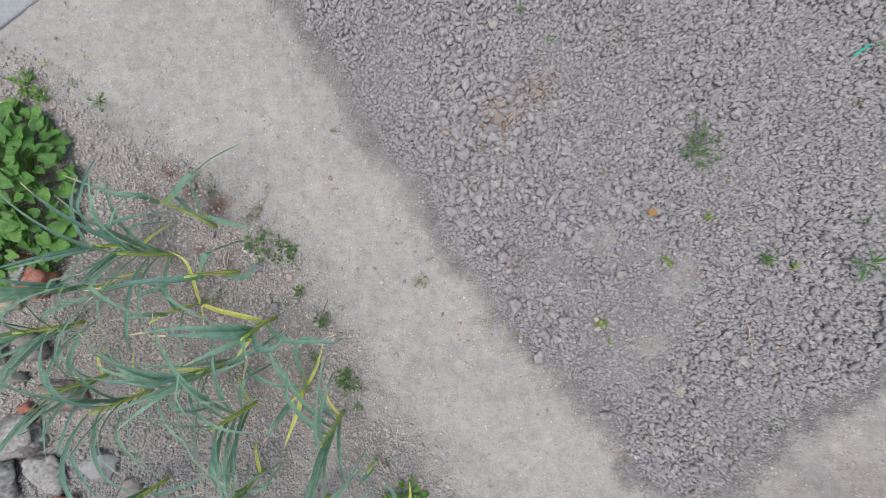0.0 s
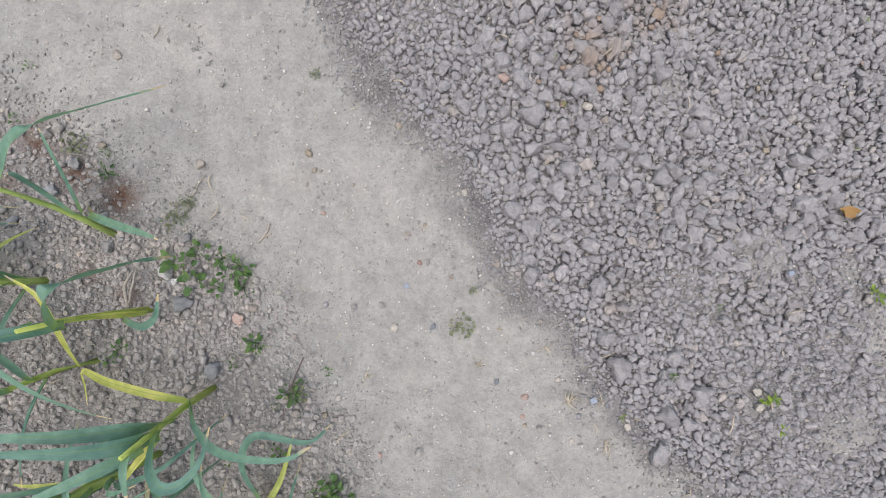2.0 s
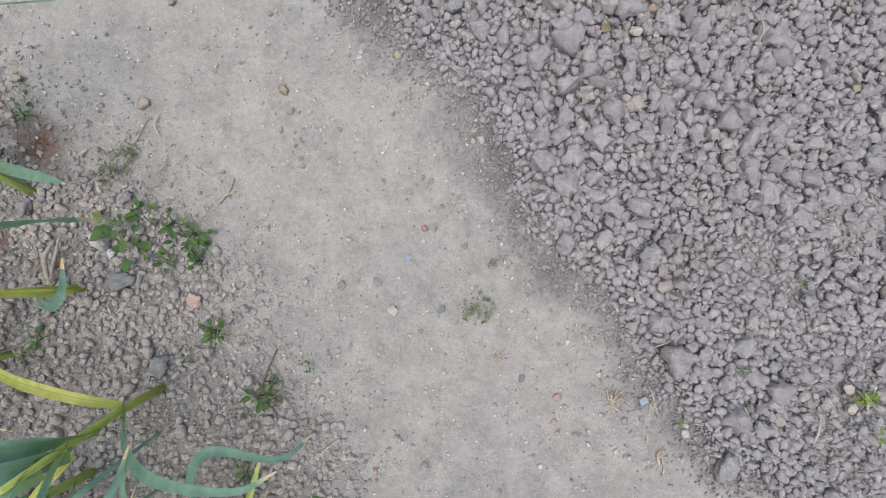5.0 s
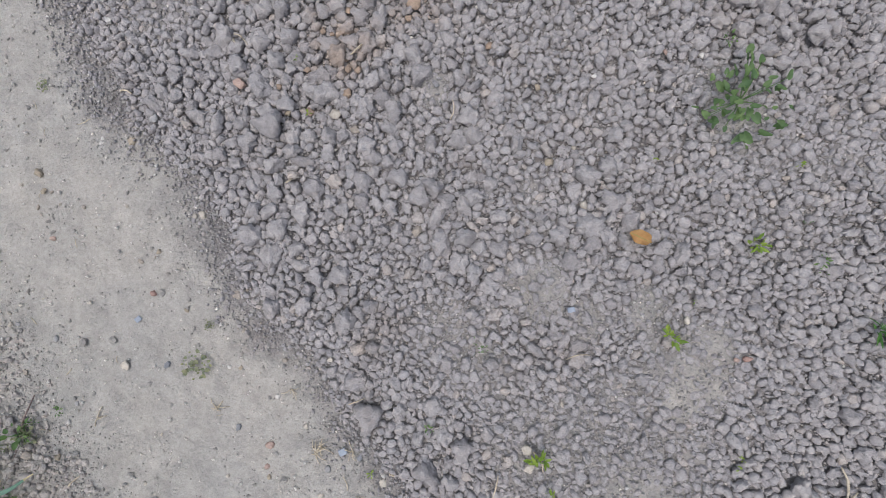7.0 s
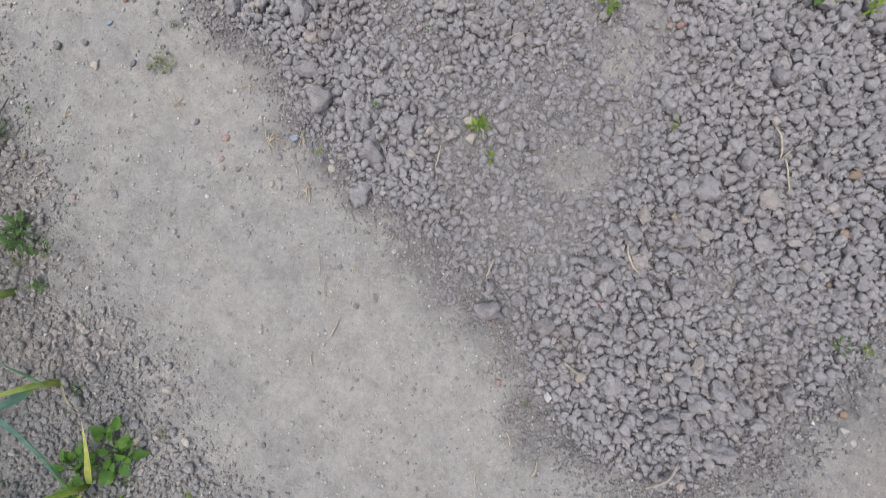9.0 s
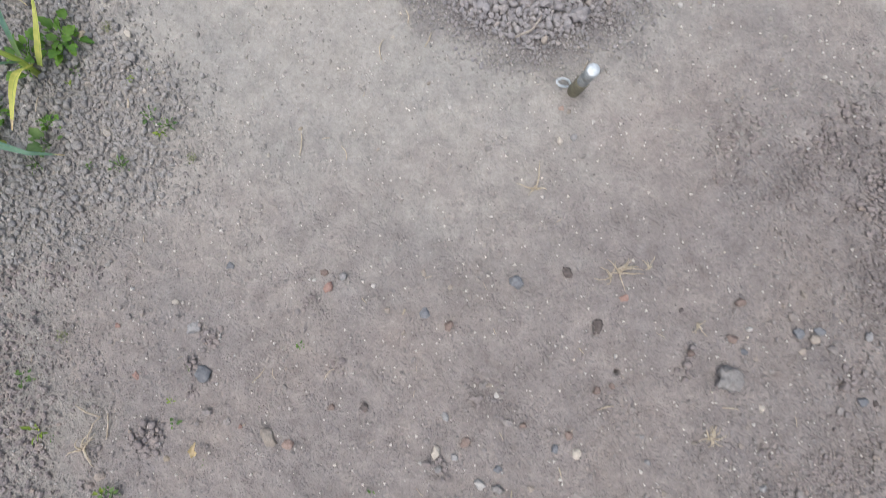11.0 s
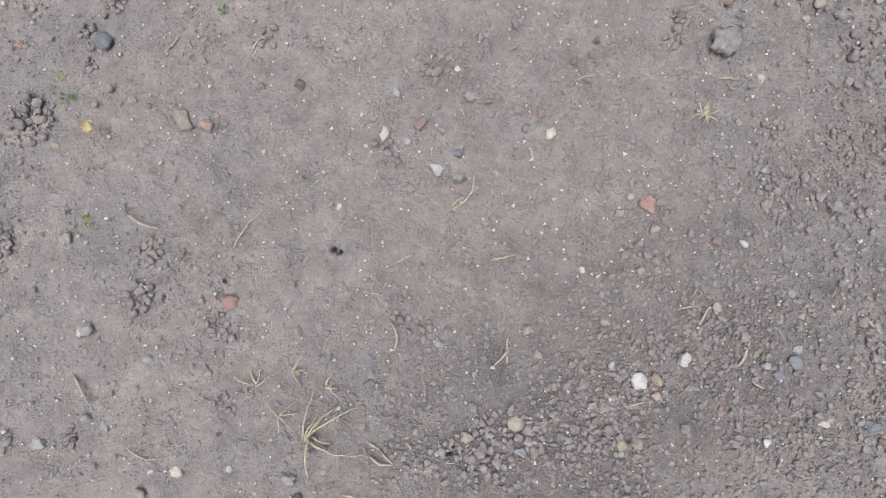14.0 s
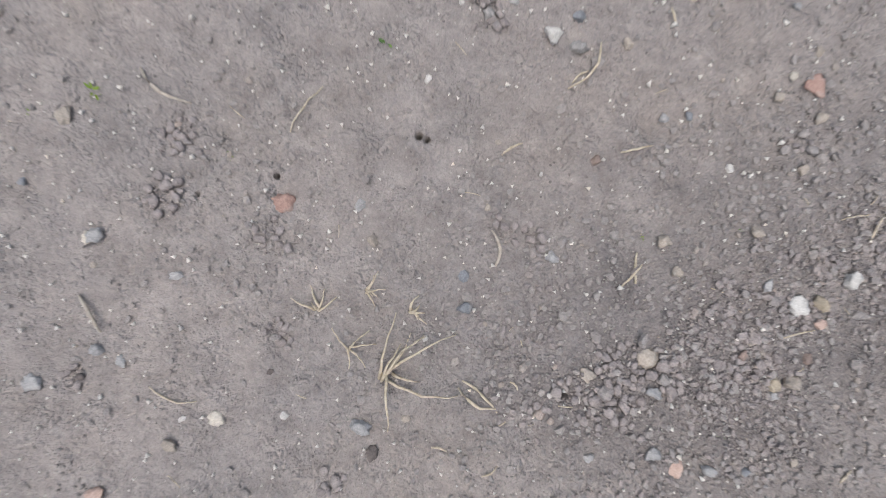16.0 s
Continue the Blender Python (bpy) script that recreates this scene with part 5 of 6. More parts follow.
weed(0.997, 0.121, 0.022, "lime")
weed(1.102, 0.092, 0.015, "green")
weed(0.837, -0.048, 0.027, "lime")
weed(1.196, -0.031, 0.040, "feather")
weed(0.592, -0.286, 0.027, "lime")
weed(0.390, -0.233, 0.013, "green")
weed(0.273, -0.325, 0.013, "lime")
weed(0.969, -0.274, 0.010, "lime")
weed(0.494, -0.075, 0.012, "green")
weed(-0.087, -0.121, 0.036, "dull")
weed(-0.062, -0.039, 0.013, "dull")
weed(0.125, 0.495, 0.010, "lime")
weed(-0.429, 0.462, 0.016, "dull")
weed(-0.470, -0.272, 0.038, "green")
weed(0.941, 0.498, 0.016, "green")
weed(0.812, 0.286, 0.009, "lime")
weed(1.077, 0.163, 0.010, "green")
weed(1.062, 0.268, 0.010, "lime")
weed(0.843, 0.584, 0.010, "lime")
weed(0.619, -0.346, 0.020, "lime")
weed(0.148, 0.386, 0.011, "lime")
weed(0.879, 0.019, 0.008, "lime")
weed(1.107, 0.073, 0.009, "green")
weed(0.477, -0.062, 0.008, "green")
weed(-0.738, 0.029, 0.035, "round")
weed(-0.691, 0.050, 0.033, "round")
weed(-0.697, -0.011, 0.035, "round")
weed(-0.636, 0.036, 0.033, "green")
weed(-0.595, 0.016, 0.035, "green")
weed(-0.643, -0.032, 0.022, "round")
weed(-0.588, -0.032, 0.030, "green")
weed(-0.560, -0.158, 0.027, "green")
weed(-0.868, -0.170, 0.025, "round")
weed(-0.607, -0.204, 0.016, "green")
weed(-0.465, -0.269, 0.030, "dull")
weed(-0.363, -0.510, 0.049, "green")
weed(-0.390, -0.470, 0.027, "round")
weed(-0.897, 0.228, 0.027, "green")
weed(-0.973, 0.296, 0.038, "dull")
weed(-0.905, 0.280, 0.016, "green")
weed(-0.746, 0.132, 0.033, "dull")
weed(-0.719, 0.166, 0.025, "dull")
weed(-0.505, -0.410, 0.030, "green")
weed(-0.322, -0.530, 0.022, "green")
weed(-1.118, 0.358, 0.016, "green")
weed(-1.090, 0.483, 0.014, "green")
weed(-0.420, 0.464, 0.010, "green")
weed(-0.512, -0.302, 0.014, "dull")
weed(-0.885, -0.197, 0.016, "round")
weed(-0.619, -0.423, 0.016, "green")
weed(-0.381, -0.473, 0.024, "round")
weed(-0.389, -0.517, 0.024, "round")
weed(-0.342, -0.511, 0.018, "green")
weed(-0.332, -0.606, 0.022, "round")
weed(-0.385, -0.555, 0.018, "lime")
weed(-0.426, -0.498, 0.020, "green")
weed(-0.208, -0.980, 0.044, "bright")
weed(-0.157, -1.175, 0.040, "round")
weed(-0.197, -1.215, 0.029, "green")
weed(0.074, -1.113, 0.026, "green")
weed(0.116, -1.127, 0.024, "green")
weed(0.094, -1.144, 0.018, "lime")
weed(0.019, -1.022, 0.014, "lime")
weed(0.011, -1.224, 0.026, "green")
weed(-0.112, -0.999, 0.017, "green")
weed(-0.034, -0.900, 0.015, "dull")
weed(-0.224, -0.817, 0.018, "green")
weed(1.235, -0.683, 0.020, "green")
weed(0.167, -1.202, 0.015, "dull")
weed(-0.278, -1.103, 0.040, "bright")
weed(-0.327, -1.229, 0.026, "bright")
weed(-0.121, -1.034, 0.013, "lime")
weed(-0.062, -1.218, 0.015, "green")
weed(-0.395, -0.223, 0.013, "green")
weed(-0.459, -0.248, 0.015, "green")
weed(-0.156, -1.125, 0.024, "bright")
weed(0.964, -0.288, 0.013, "lime")
weed(0.604, -0.282, 0.018, "lime")
weed(0.688, -0.809, 0.013, "dull")
weed(0.059, -0.993, 0.008, "lime")
weed(-1.550, 0.724, 0.024, "lime")
weed(-1.618, 0.643, 0.044, "bright")
weed(-1.573, 0.605, 0.031, "bright")
weed(-1.342, 0.585, 0.037, "green")
weed(-1.449, 0.657, 0.022, "green")
weed(-1.399, 0.755, 0.013, "lime")
weed(1.627, 0.751, 0.026, "green")
weed(1.560, 0.549, 0.015, "lime")
weed(1.565, -0.055, 0.079, "feather")
weed(1.226, -0.039, 0.035, "green")
weed(1.311, -0.070, 0.028, "lime")
weed(0.991, 0.124, 0.022, "lime")
weed(0.831, -0.042, 0.022, "lime")
weed(0.593, -0.280, 0.017, "lime")
weed(1.575, 0.095, 0.022, "green")
weed(0.294, 0.904, 0.022, "green")
weed(0.402, 0.794, 0.022, "green")
weed(0.628, 0.759, 0.017, "green")
weed(-0.367, -0.488, 0.048, "green")
weed(-0.127, -0.938, 0.048, "bright")
weed(1.041, 0.651, 0.011, "lime")
weed(-0.607, 0.007, 0.044, "green")
weed(-0.552, -0.158, 0.031, "green")
weed(1.279, -0.691, 0.017, "lime")
weed(0.146, -1.796, 0.015, "round")
weed(0.133, -1.752, 0.014, "lime")
weed(0.008, -1.958, 0.024, "round")
weed(0.188, -2.020, 0.014, "lime")
weed(0.590, -1.940, 0.011, "round")
weed(0.427, -1.620, 0.012, "round")
weed(0.209, -1.891, 0.011, "green")
weed(0.374, -2.103, 0.011, "dull")
weed(0.173, -1.675, 0.009, "green")
weed(1.118, -2.193, 0.006, "green")
weed(0.965, -2.205, 0.007, "lime")
weed(-0.094, -2.166, 0.021, "round")
weed(-0.085, -2.218, 0.034, "round")
weed(-0.064, -2.206, 0.023, "green")
weed(-0.135, -1.838, 0.010, "green")
weed(-0.006, -1.966, 0.016, "round")
weed(0.115, -2.057, 0.007, "lime")
weed(0.187, -2.027, 0.011, "dull")
weed(0.334, -1.763, 0.007, "green")
weed(1.084, -2.493, 0.008, "dull")
weed(-0.079, -2.212, 0.030, "green")
weed(-0.085, -2.164, 0.021, "round")
weed(-0.023, -1.961, 0.021, "lime")
weed(-0.169, -1.821, 0.027, "lime")
weed(-0.194, -1.701, 0.024, "green")
weed(-0.113, -1.608, 0.019, "dull")
weed(-0.185, -2.131, 0.019, "green")
weed(0.956, 0.382, 0.080, "large")

# ---- garlic row ----
GARLIC_COUNT = [0]


def blade(length, width, rise, droop, twist, mat, seed, curl=0.0):
    """A long folded garlic leaf along +x that rises and then bends over."""
    r = np.random.default_rng(seed)
    n, cols = 18, 5
    verts, lay, faces = [], [], []
    x = z = y = 0.0
    ang, head = rise, 0.0
    kink, bend = r.integers(6, 13), r.uniform(0.3, 1.3) * (r.uniform() < 0.6)
    for i in range(n):
        s = i / (n - 1)
        w = width / 2 * min(1.0, 0.6 + 1.6 * s) * (1 - max(0, s - 0.3) / 0.7 * 0.96) ** 0.8
        tw = twist * s
        for j in range(cols):
            k = (j - 2) / 2
            off = k * w
            up = abs(k) * w * 0.5 * (1 - 0.7 * s)
            verts.append((x - math.sin(ang) * up, y + off * math.cos(tw), z + math.cos(ang) * up + off * math.sin(tw)))
            lay.append((s, k, 0))
        step = length / (n - 1)
        x += step * math.cos(ang) * math.cos(head)
        y += step * math.cos(ang) * math.sin(head)
        z += step * math.sin(ang)
        ang -= droop / (n - 1) * (0.4 + 1.4 * s) + r.uniform(-0.03, 0.03)
        if i == kink:
            ang -= bend
            head += r.uniform(-0.7, 0.7) * (bend > 0)
        ang = max(ang, -1.45)
        head += curl / (n - 1)
    tips = []
    for i in range(n - 1):
        for j in range(cols - 1):
            a = i * cols + j
            (faces if i < n - 2 else tips).append((a, a + cols, a + cols + 1, a + 1))
    cut = (n - 2) * cols
    return mesh_of("leaf", verts[:cut + cols], faces, mat, lay=lay[:cut + cols]), mesh_of("withered_tip", verts[cut:], [[k - cut for k in q] for q in tips], DRY, lay=lay[cut:])


def add_blade(top, blades, m, yellow):
    ob = part("leaf", blades[0], top, "yellowed lower leaf" if yellow else "", m)
    part("withered_tip", blades[1], ob, "dry straw-coloured leaf tip")


def garlic(x, y, plane, lean=18, toward=180, tall=0.2, leaves=7, old=1, lead=()):
    """plane: the heading in degrees in which the two ranks of leaves spread; the stem leans toward a heading."""
    GARLIC_COUNT[0] += 1
    g = GARLIC_COUNT[0]
    r = np.random.default_rng(11000 + g)
    top = new("garlic_plant")
    top.matrix_basis = pose(x, y, ground_z(x, y) - 0.004)
    tagged(top, "garlic plant with arching blue-green leaves and yellowing tips", "garlic plant", "garlic plants in the bed")
    ca, sa, tl = math.cos(radians(toward)), math.sin(radians(toward)), math.tan(radians(lean))
    pts = [(ca * tl * h * (0.6 + 0.4 * h / tall), sa * tl * h * (0.6 + 0.4 * h / tall), h) for h in [tall * k / 6 for k in range(7)]]
    rad = [0.0078, 0.0078, 0.0076, 0.0074, 0.007, 0.006, 0.004]
    v, f = tube(pts, rad, 8)
    part("stem", mesh_of("stem", v, f, GARLIC_STEM, lay=[(0.5, (i % 8) / 4 - 1, 0) for i in range(len(v))]), top, "pale yellow-green stem")
    for i, (at, heading, length, width, rise, droop, curl, yellow) in enumerate(lead):
        q = pts[min(6, int(at * 6))]
        me = blade(length, width, radians(rise), radians(droop), r.uniform(-0.4, 0.4), GARLIC_OLD if yellow else GARLIC, 15000 + g * 20 + i, radians(curl))
        add_blade(top, me, pose(*q, 0, 0, heading), yellow)
    leaves += 3
    for i in range(leaves):
        s = 0.25 + 0.75 * i / max(1, leaves - 1)
        q = pts[min(6, int(s * 6))]
        heading = plane + (180 if i % 2 else 0) + r.uniform(-28, 28)
        low = i < old
        length = (0.17 if low else r.uniform(0.3, 0.5)) * tall / 0.19
        me = blade(length, r.uniform(0.012, 0.02), radians(r.uniform(15, 35) if low else r.uniform(48, 74)), radians(r.uniform(60, 100) if low else r.uniform(30, 120)),
                   r.uniform(-0.8, 0.8), GARLIC_OLD if low and i % 2 == 0 else GARLIC, 12000 + g * 20 + i, r.uniform(-0.6, 0.6))
        add_blade(top, me, pose(*q, 0, 0, heading), low and i % 2 == 0)


garlic(-1.035, -0.015, 120, 25, 175, 0.19, 8, 0)
garlic(-0.73, -0.587, 100, 20, 200, 0.2, 10, 1)
garlic(-0.887, -0.455, 150, 22, 195, 0.2, 9, 1)
garlic(-0.389, -0.62, 95, 20, 240, 0.19, 8, 1)
garlic(-1.3, -0.134, 10, 20, 180, 0.2, 9, 1)
garlic(-1.41, -0.28, 40, 20, 180, 0.2, 9, 0)
garlic(-1.145, -0.544, 130, 20, 190, 0.2, 9, 1)
garlic(-0.7, -0.853, 55, 18, 200, 0.2, 9, 1)
garlic(-1.08, -0.888, 20, 18, 190, 0.2, 9, 0)
garlic(-1.3, -0.478, 80, 18, 190, 0.2, 9, 1)
garlic(-0.78, -0.41, 10, 22, 190, 0.19, 9, 0)
garlic(-0.27, -1.17, 150, 30, 190, 0.19, 6, 0, [(0.3, -15, 0.2, 0.017, 25, 40, 0, 0), (0.5, 100, 0.3, 0.02, 45, 60, 20, 0), (0.3, 240, 0.2, 0.015, 30, 50, 0, 1)])
garlic(-0.38, -1.25, 60, 20, 180, 0.18, 9, 1)
garlic(-1.15, 0.02, 45, 20, 180, 0.18, 8, 1)
garlic(-0.45, -0.95, 45, 18, 190, 0.19, 9, 0)


def ribbon(points, width, mat, seed):
    """A folded leaf bent through a few places, tapering to its tip; the last piece is withered."""
    r = np.random.default_rng(seed)
    p = [Vector(q) for q in points]
    p = [p[0] * 2 - p[1]] + p + [p[-1] * 2 - p[-2]]
    line = []
    for i in range(1, len(p) - 2):
        for k in range(7):
            u = k / 7
            line.append(0.5 * (2 * p[i] + (p[i + 1] - p[i - 1]) * u + (2 * p[i - 1] - 5 * p[i] + 4 * p[i + 1] - p[i + 2]) * u * u
                               + (3 * p[i] - p[i - 1] - 3 * p[i + 1] + p[i + 2]) * u ** 3))
    line.append(p[-2])
    n, cols, verts, lay, faces, tips = len(line), 5, [], [], [], []
    roll = r.uniform(-0.2, 0.2)
    for i, q in enumerate(line):
        s = i / (n - 1)
        d = (line[min(i + 1, n - 1)] - line[max(i - 1, 0)]).normalized()
        out = d.cross(Vector((0, 0, 1)))
        out = out.normalized() if out.length > 0.05 else Vector((0, 1, 0))
        out = Matrix.Rotation(roll + 0.25 * math.sin(3 * s + seed), 3, d) @ out
        up = out.cross(d)
        w = width / 2 * min(1.0, 0.7 + 2 * s) * (1 - max(0, s - 0.35) / 0.65 * 0.93) ** 0.8
        for j in range(cols):
            k = (j - 2) / 2
            verts.append(q + out * k * w + up * abs(k) * w * 0.55 * (1 - 0.6 * s))
            lay.append((s, k, 0))
        if i:
            o = (i - 1) * cols
            (faces if i < n - 2 else tips).extend((o + j, o + cols + j, o + cols + j + 1, o + j + 1) for j in range(cols - 1))
    cut = (n - 3) * cols
    return (mesh_of("leaf", verts[:cut + cols], faces, mat, lay=lay[:cut + cols]),
            mesh_of("withered_tip", verts[cut:], [[k - cut for k in q] for q in tips], DRY, lay=lay[cut:]))


def led_garlic(x, y, stem, leaves):
    """A garlic plant whose leaves follow the bends that they have; g is a green leaf, y a yellowed one, d a dry one."""
    GARLIC_COUNT[0] += 1
    top = new("garlic_plant")
    top.matrix_basis = pose(x, y, ground_z(x, y) - 0.002)
    tagged(top, "garlic plant with arching blue-green leaves and yellowing tips", "garlic plant", "garlic plants in the bed")
    rad = [0.0078 - 0.0036 * k / (len(stem) - 1) for k in range(len(stem))]
    v, f = tube(stem, rad, 8)
    part("stem", mesh_of("stem", v, f, GARLIC_STEM, lay=[(0.5, (i % 8) / 4 - 1, 0) for i in range(len(v))]), top, "pale yellow-green stem")
    for i, (tone, width, *points) in enumerate(leaves):
        me = ribbon(points, width, {"g": GARLIC, "y": GARLIC_OLD, "d": DRY}[tone], 16000 + GARLIC_COUNT[0] * 20 + i)
        add_blade(top, me, Matrix(), tone == "y")


led_garlic(-0.887, 0.090, ((0, 0, 0), (-0.033, 0.033, 0.05), (-0.054, 0.053, 0.09), (-0.079, 0.07, 0.13), (-0.098, 0.082, 0.17)), [
    ("g", 0.024, (-0.072, 0.075, 0.18), (0.016, 0.102, 0.25), (0.069, 0.129, 0.29), (0.106, 0.151, 0.3), (0.094, 0.203, 0.22), (0.106, 0.263, 0.13), (0.157, 0.322, 0.06)),
    ("g", 0.016, (-0.019, 0.043, 0.06), (-0.009, 0.107, 0.11), (-0.01, 0.165, 0.15), (-0.009, 0.194, 0.17)),
    ("g", 0.018, (-0.027, 0.042, 0.07), (-0.047, 0.083, 0.12), (-0.059, 0.105, 0.16), (-0.069, 0.107, 0.17)),
    ("g", 0.018, (-0.025, 0.042, 0.04), (0.095, 0.014, 0.11), (0.192, -0.006, 0.17), (0.248, -0.02, 0.21)),
    ("g", 0.022, (-0.098, 0.082, 0.17), (-0.084, 0.088, 0.26), (-0.147, 0.093, 0.3), (-0.361, 0.161, 0.25)),
    ("d", 0.012, (-0.021, 0.042, 0.03), (-0.014, 0.066, 0.06)),
])
led_garlic(-0.798, -0.081, ((0, 0, 0), (-0.028, 0.001, 0.09), (-0.033, 0.003, 0.18), (-0.047, -0.004, 0.25)), [
    ("y", 0.014, (0.007, -0.003, 0.03), (-0.022, 0.001, 0.11), (-0.033, 0.006, 0.19)),
    ("g", 0.030, (-0.024, -0.002, 0.2), (0.028, 0.033, 0.27), (0.06, 0.063, 0.31), (0.067, 0.078, 0.29), (0.059, 0.095, 0.2), (0.051, 0.111, 0.11), (0.068, 0.121, 0.04)),
    ("g", 0.017, (-0.01, -0.01, 0.07), (0.087, -0.012, 0.15), (0.148, 0.011, 0.2), (0.175, 0.056, 0.23)),
    ("g", 0.024, (-0.023, -0.004, 0.19), (-0.072, -0.013, 0.25), (-0.164, -0.016, 0.28), (-0.389, -0.049, 0.24)),
    ("g", 0.020, (-0.141, -0.012, 0.13), (-0.163, -0.04, 0.2), (-0.274, -0.087, 0.2)),
])
led_garlic(-0.912, -0.195, ((0, 0, 0), (-0.058, -0.013, 0.05), (-0.096, -0.032, 0.1), (-0.134, -0.06, 0.14)), [
    ("y", 0.014, (-0.018, -0.007, 0.03), (0.009, 0.065, 0.1), (0.007, 0.156, 0.15), (-0.06, 0.2, 0.15)),
    ("g", 0.016, (-0.05, -0.019, 0.07), (-0.022, -0.064, 0.13), (0, -0.118, 0.17), (-0.008, -0.201, 0.16)),
    ("g", 0.018, (-0.073, -0.022, 0.08), (-0.065, 0.044, 0.15), (-0.106, 0.102, 0.2)),
    ("g", 0.020, (-0.096, -0.032, 0.1), (-0.084, -0.02, 0.2), (-0.184, -0.032, 0.24)),
])
led_garlic(-0.655, -0.259, ((0, 0, 0), (-0.007, -0.01, 0.1), (0.007, -0.014, 0.2), (0.005, -0.026, 0.27)), [
    ("y", 0.017, (-0.009, -0.001, 0.08), (-0.073, 0.02, 0.1), (-0.176, 0.038, 0.08), (-0.252, 0.051, 0.05), (-0.265, 0.01, 0.03), (-0.274, -0.036, 0.015)),
    ("g", 0.026, (0.001, -0.017, 0.13), (-0.018, 0.004, 0.23), (-0.089, 0.01, 0.27), (-0.184, 0.016, 0.29), (-0.369, -0.012, 0.26)),
    ("g", 0.028, (0.01, -0.023, 0.19), (-0.029, -0.014, 0.26), (-0.109, -0.003, 0.3), (-0.276, -0.011, 0.28)),
    ("g", 0.019, (-0.003, -0.003, 0.08), (0.06, -0.021, 0.16), (0.121, -0.038, 0.21), (0.185, -0.04, 0.24), (0.267, -0.028, 0.27), (0.311, -0.007, 0.27)),
    ("g", 0.020, (0.008, -0.008, 0.19), (0.055, -0.035, 0.27), (0.098, -0.048, 0.31), (0.13, -0.042, 0.31), (0.152, -0.012, 0.3), (0.147, 0.024, 0.27)),
    ("g", 0.018, (-0.007, -0.019, 0.22), (0.019, -0.038, 0.28), (0.041, -0.083, 0.3)),
    ("g", 0.022, (0.003, -0.032, 0.22), (-0.053, -0.054, 0.28), (-0.175, -0.106, 0.28)),
    ("y", 0.014, (-0.003, -0.036, 0.17), (-0.029, -0.079, 0.2), (-0.063, -0.118, 0.18)),
    ("d", 0.012, (-0.035, -0.125, 0.15), (-0.077, -0.205, 0.1)),
])
led_garlic(-0.529, -0.528, ((0, 0, 0), (-0.015, -0.012, 0.06), (-0.04, -0.033, 0.1)), [
    ("y", 0.014, (-0.004, 0.003, 0.02), (0.051, 0.095, 0.06), (0.082, 0.193, 0.07)),
    ("y", 0.018, (-0.002, 0, 0.05), (-0.004, -0.053, 0.09), (-0.028, -0.122, 0.11), (-0.056, -0.191, 0.1)),
    ("g", 0.020, (-0.007, -0.003, 0.06), (-0.047, 0.071, 0.12), (-0.08, 0.159, 0.15), (-0.094, 0.226, 0.12)),
    ("g", 0.018, (0.006, 0.029, 0.04), (0, 0.149, 0.12), (0.027, 0.214, 0.13), (0.122, 0.192, 0.11), (0.163, 0.215, 0.08)),
    ("g", 0.020, (-0.036, -0.03, 0.09), (-0.057, -0.072, 0.17), (-0.092, -0.133, 0.19)),
])
led_garlic(-0.193, -1.012, ((0, 0, -0), (0.005, 0.011, 0.05), (-0.008, 0.016, 0.09), (-0.024, 0.017, 0.13)), [
    ("y", 0.017, (0.022, 0.014, 0.02), (0.063, 0.092, 0.07), (0.065, 0.163, 0.09)),
    ("y", 0.018, (0.024, 0.004, 0.04), (0.06, -0.042, 0.1), (0.084, -0.094, 0.13), (0.074, -0.165, 0.12)),
    ("g", 0.020, (0.01, 0.02, 0.05), (0.018, 0.12, 0.12), (0.009, 0.188, 0.17), (-0.017, 0.23, 0.2)),
    ("g", 0.018, (0.005, 0.006, 0.05), (0.009, -0.025, 0.1), (-0.014, -0.072, 0.13)),
    ("g", 0.022, (-0.015, 0.015, 0.12), (-0.013, 0.035, 0.2), (-0.099, 0.021, 0.22)),
])
led_garlic(-0.259, -0.804, ((0, 0, 0), (-0.011, 0.005, 0.05), (-0.019, 0.001, 0.1)), [
    ("g", 0.017, (0.002, 0.006, 0.04), (-0.001, 0.033, 0.07), (0, 0.066, 0.12), (-0.031, 0.099, 0.15)),
    ("g", 0.018, (-0.01, -0.003, 0.05), (-0.031, -0.024, 0.08), (-0.061, -0.044, 0.1)),
    ("d", 0.006, (0.007, -0.004, 0.01), (0.028, -0.036, 0.015), (0.05, -0.055, 0.01)),
])

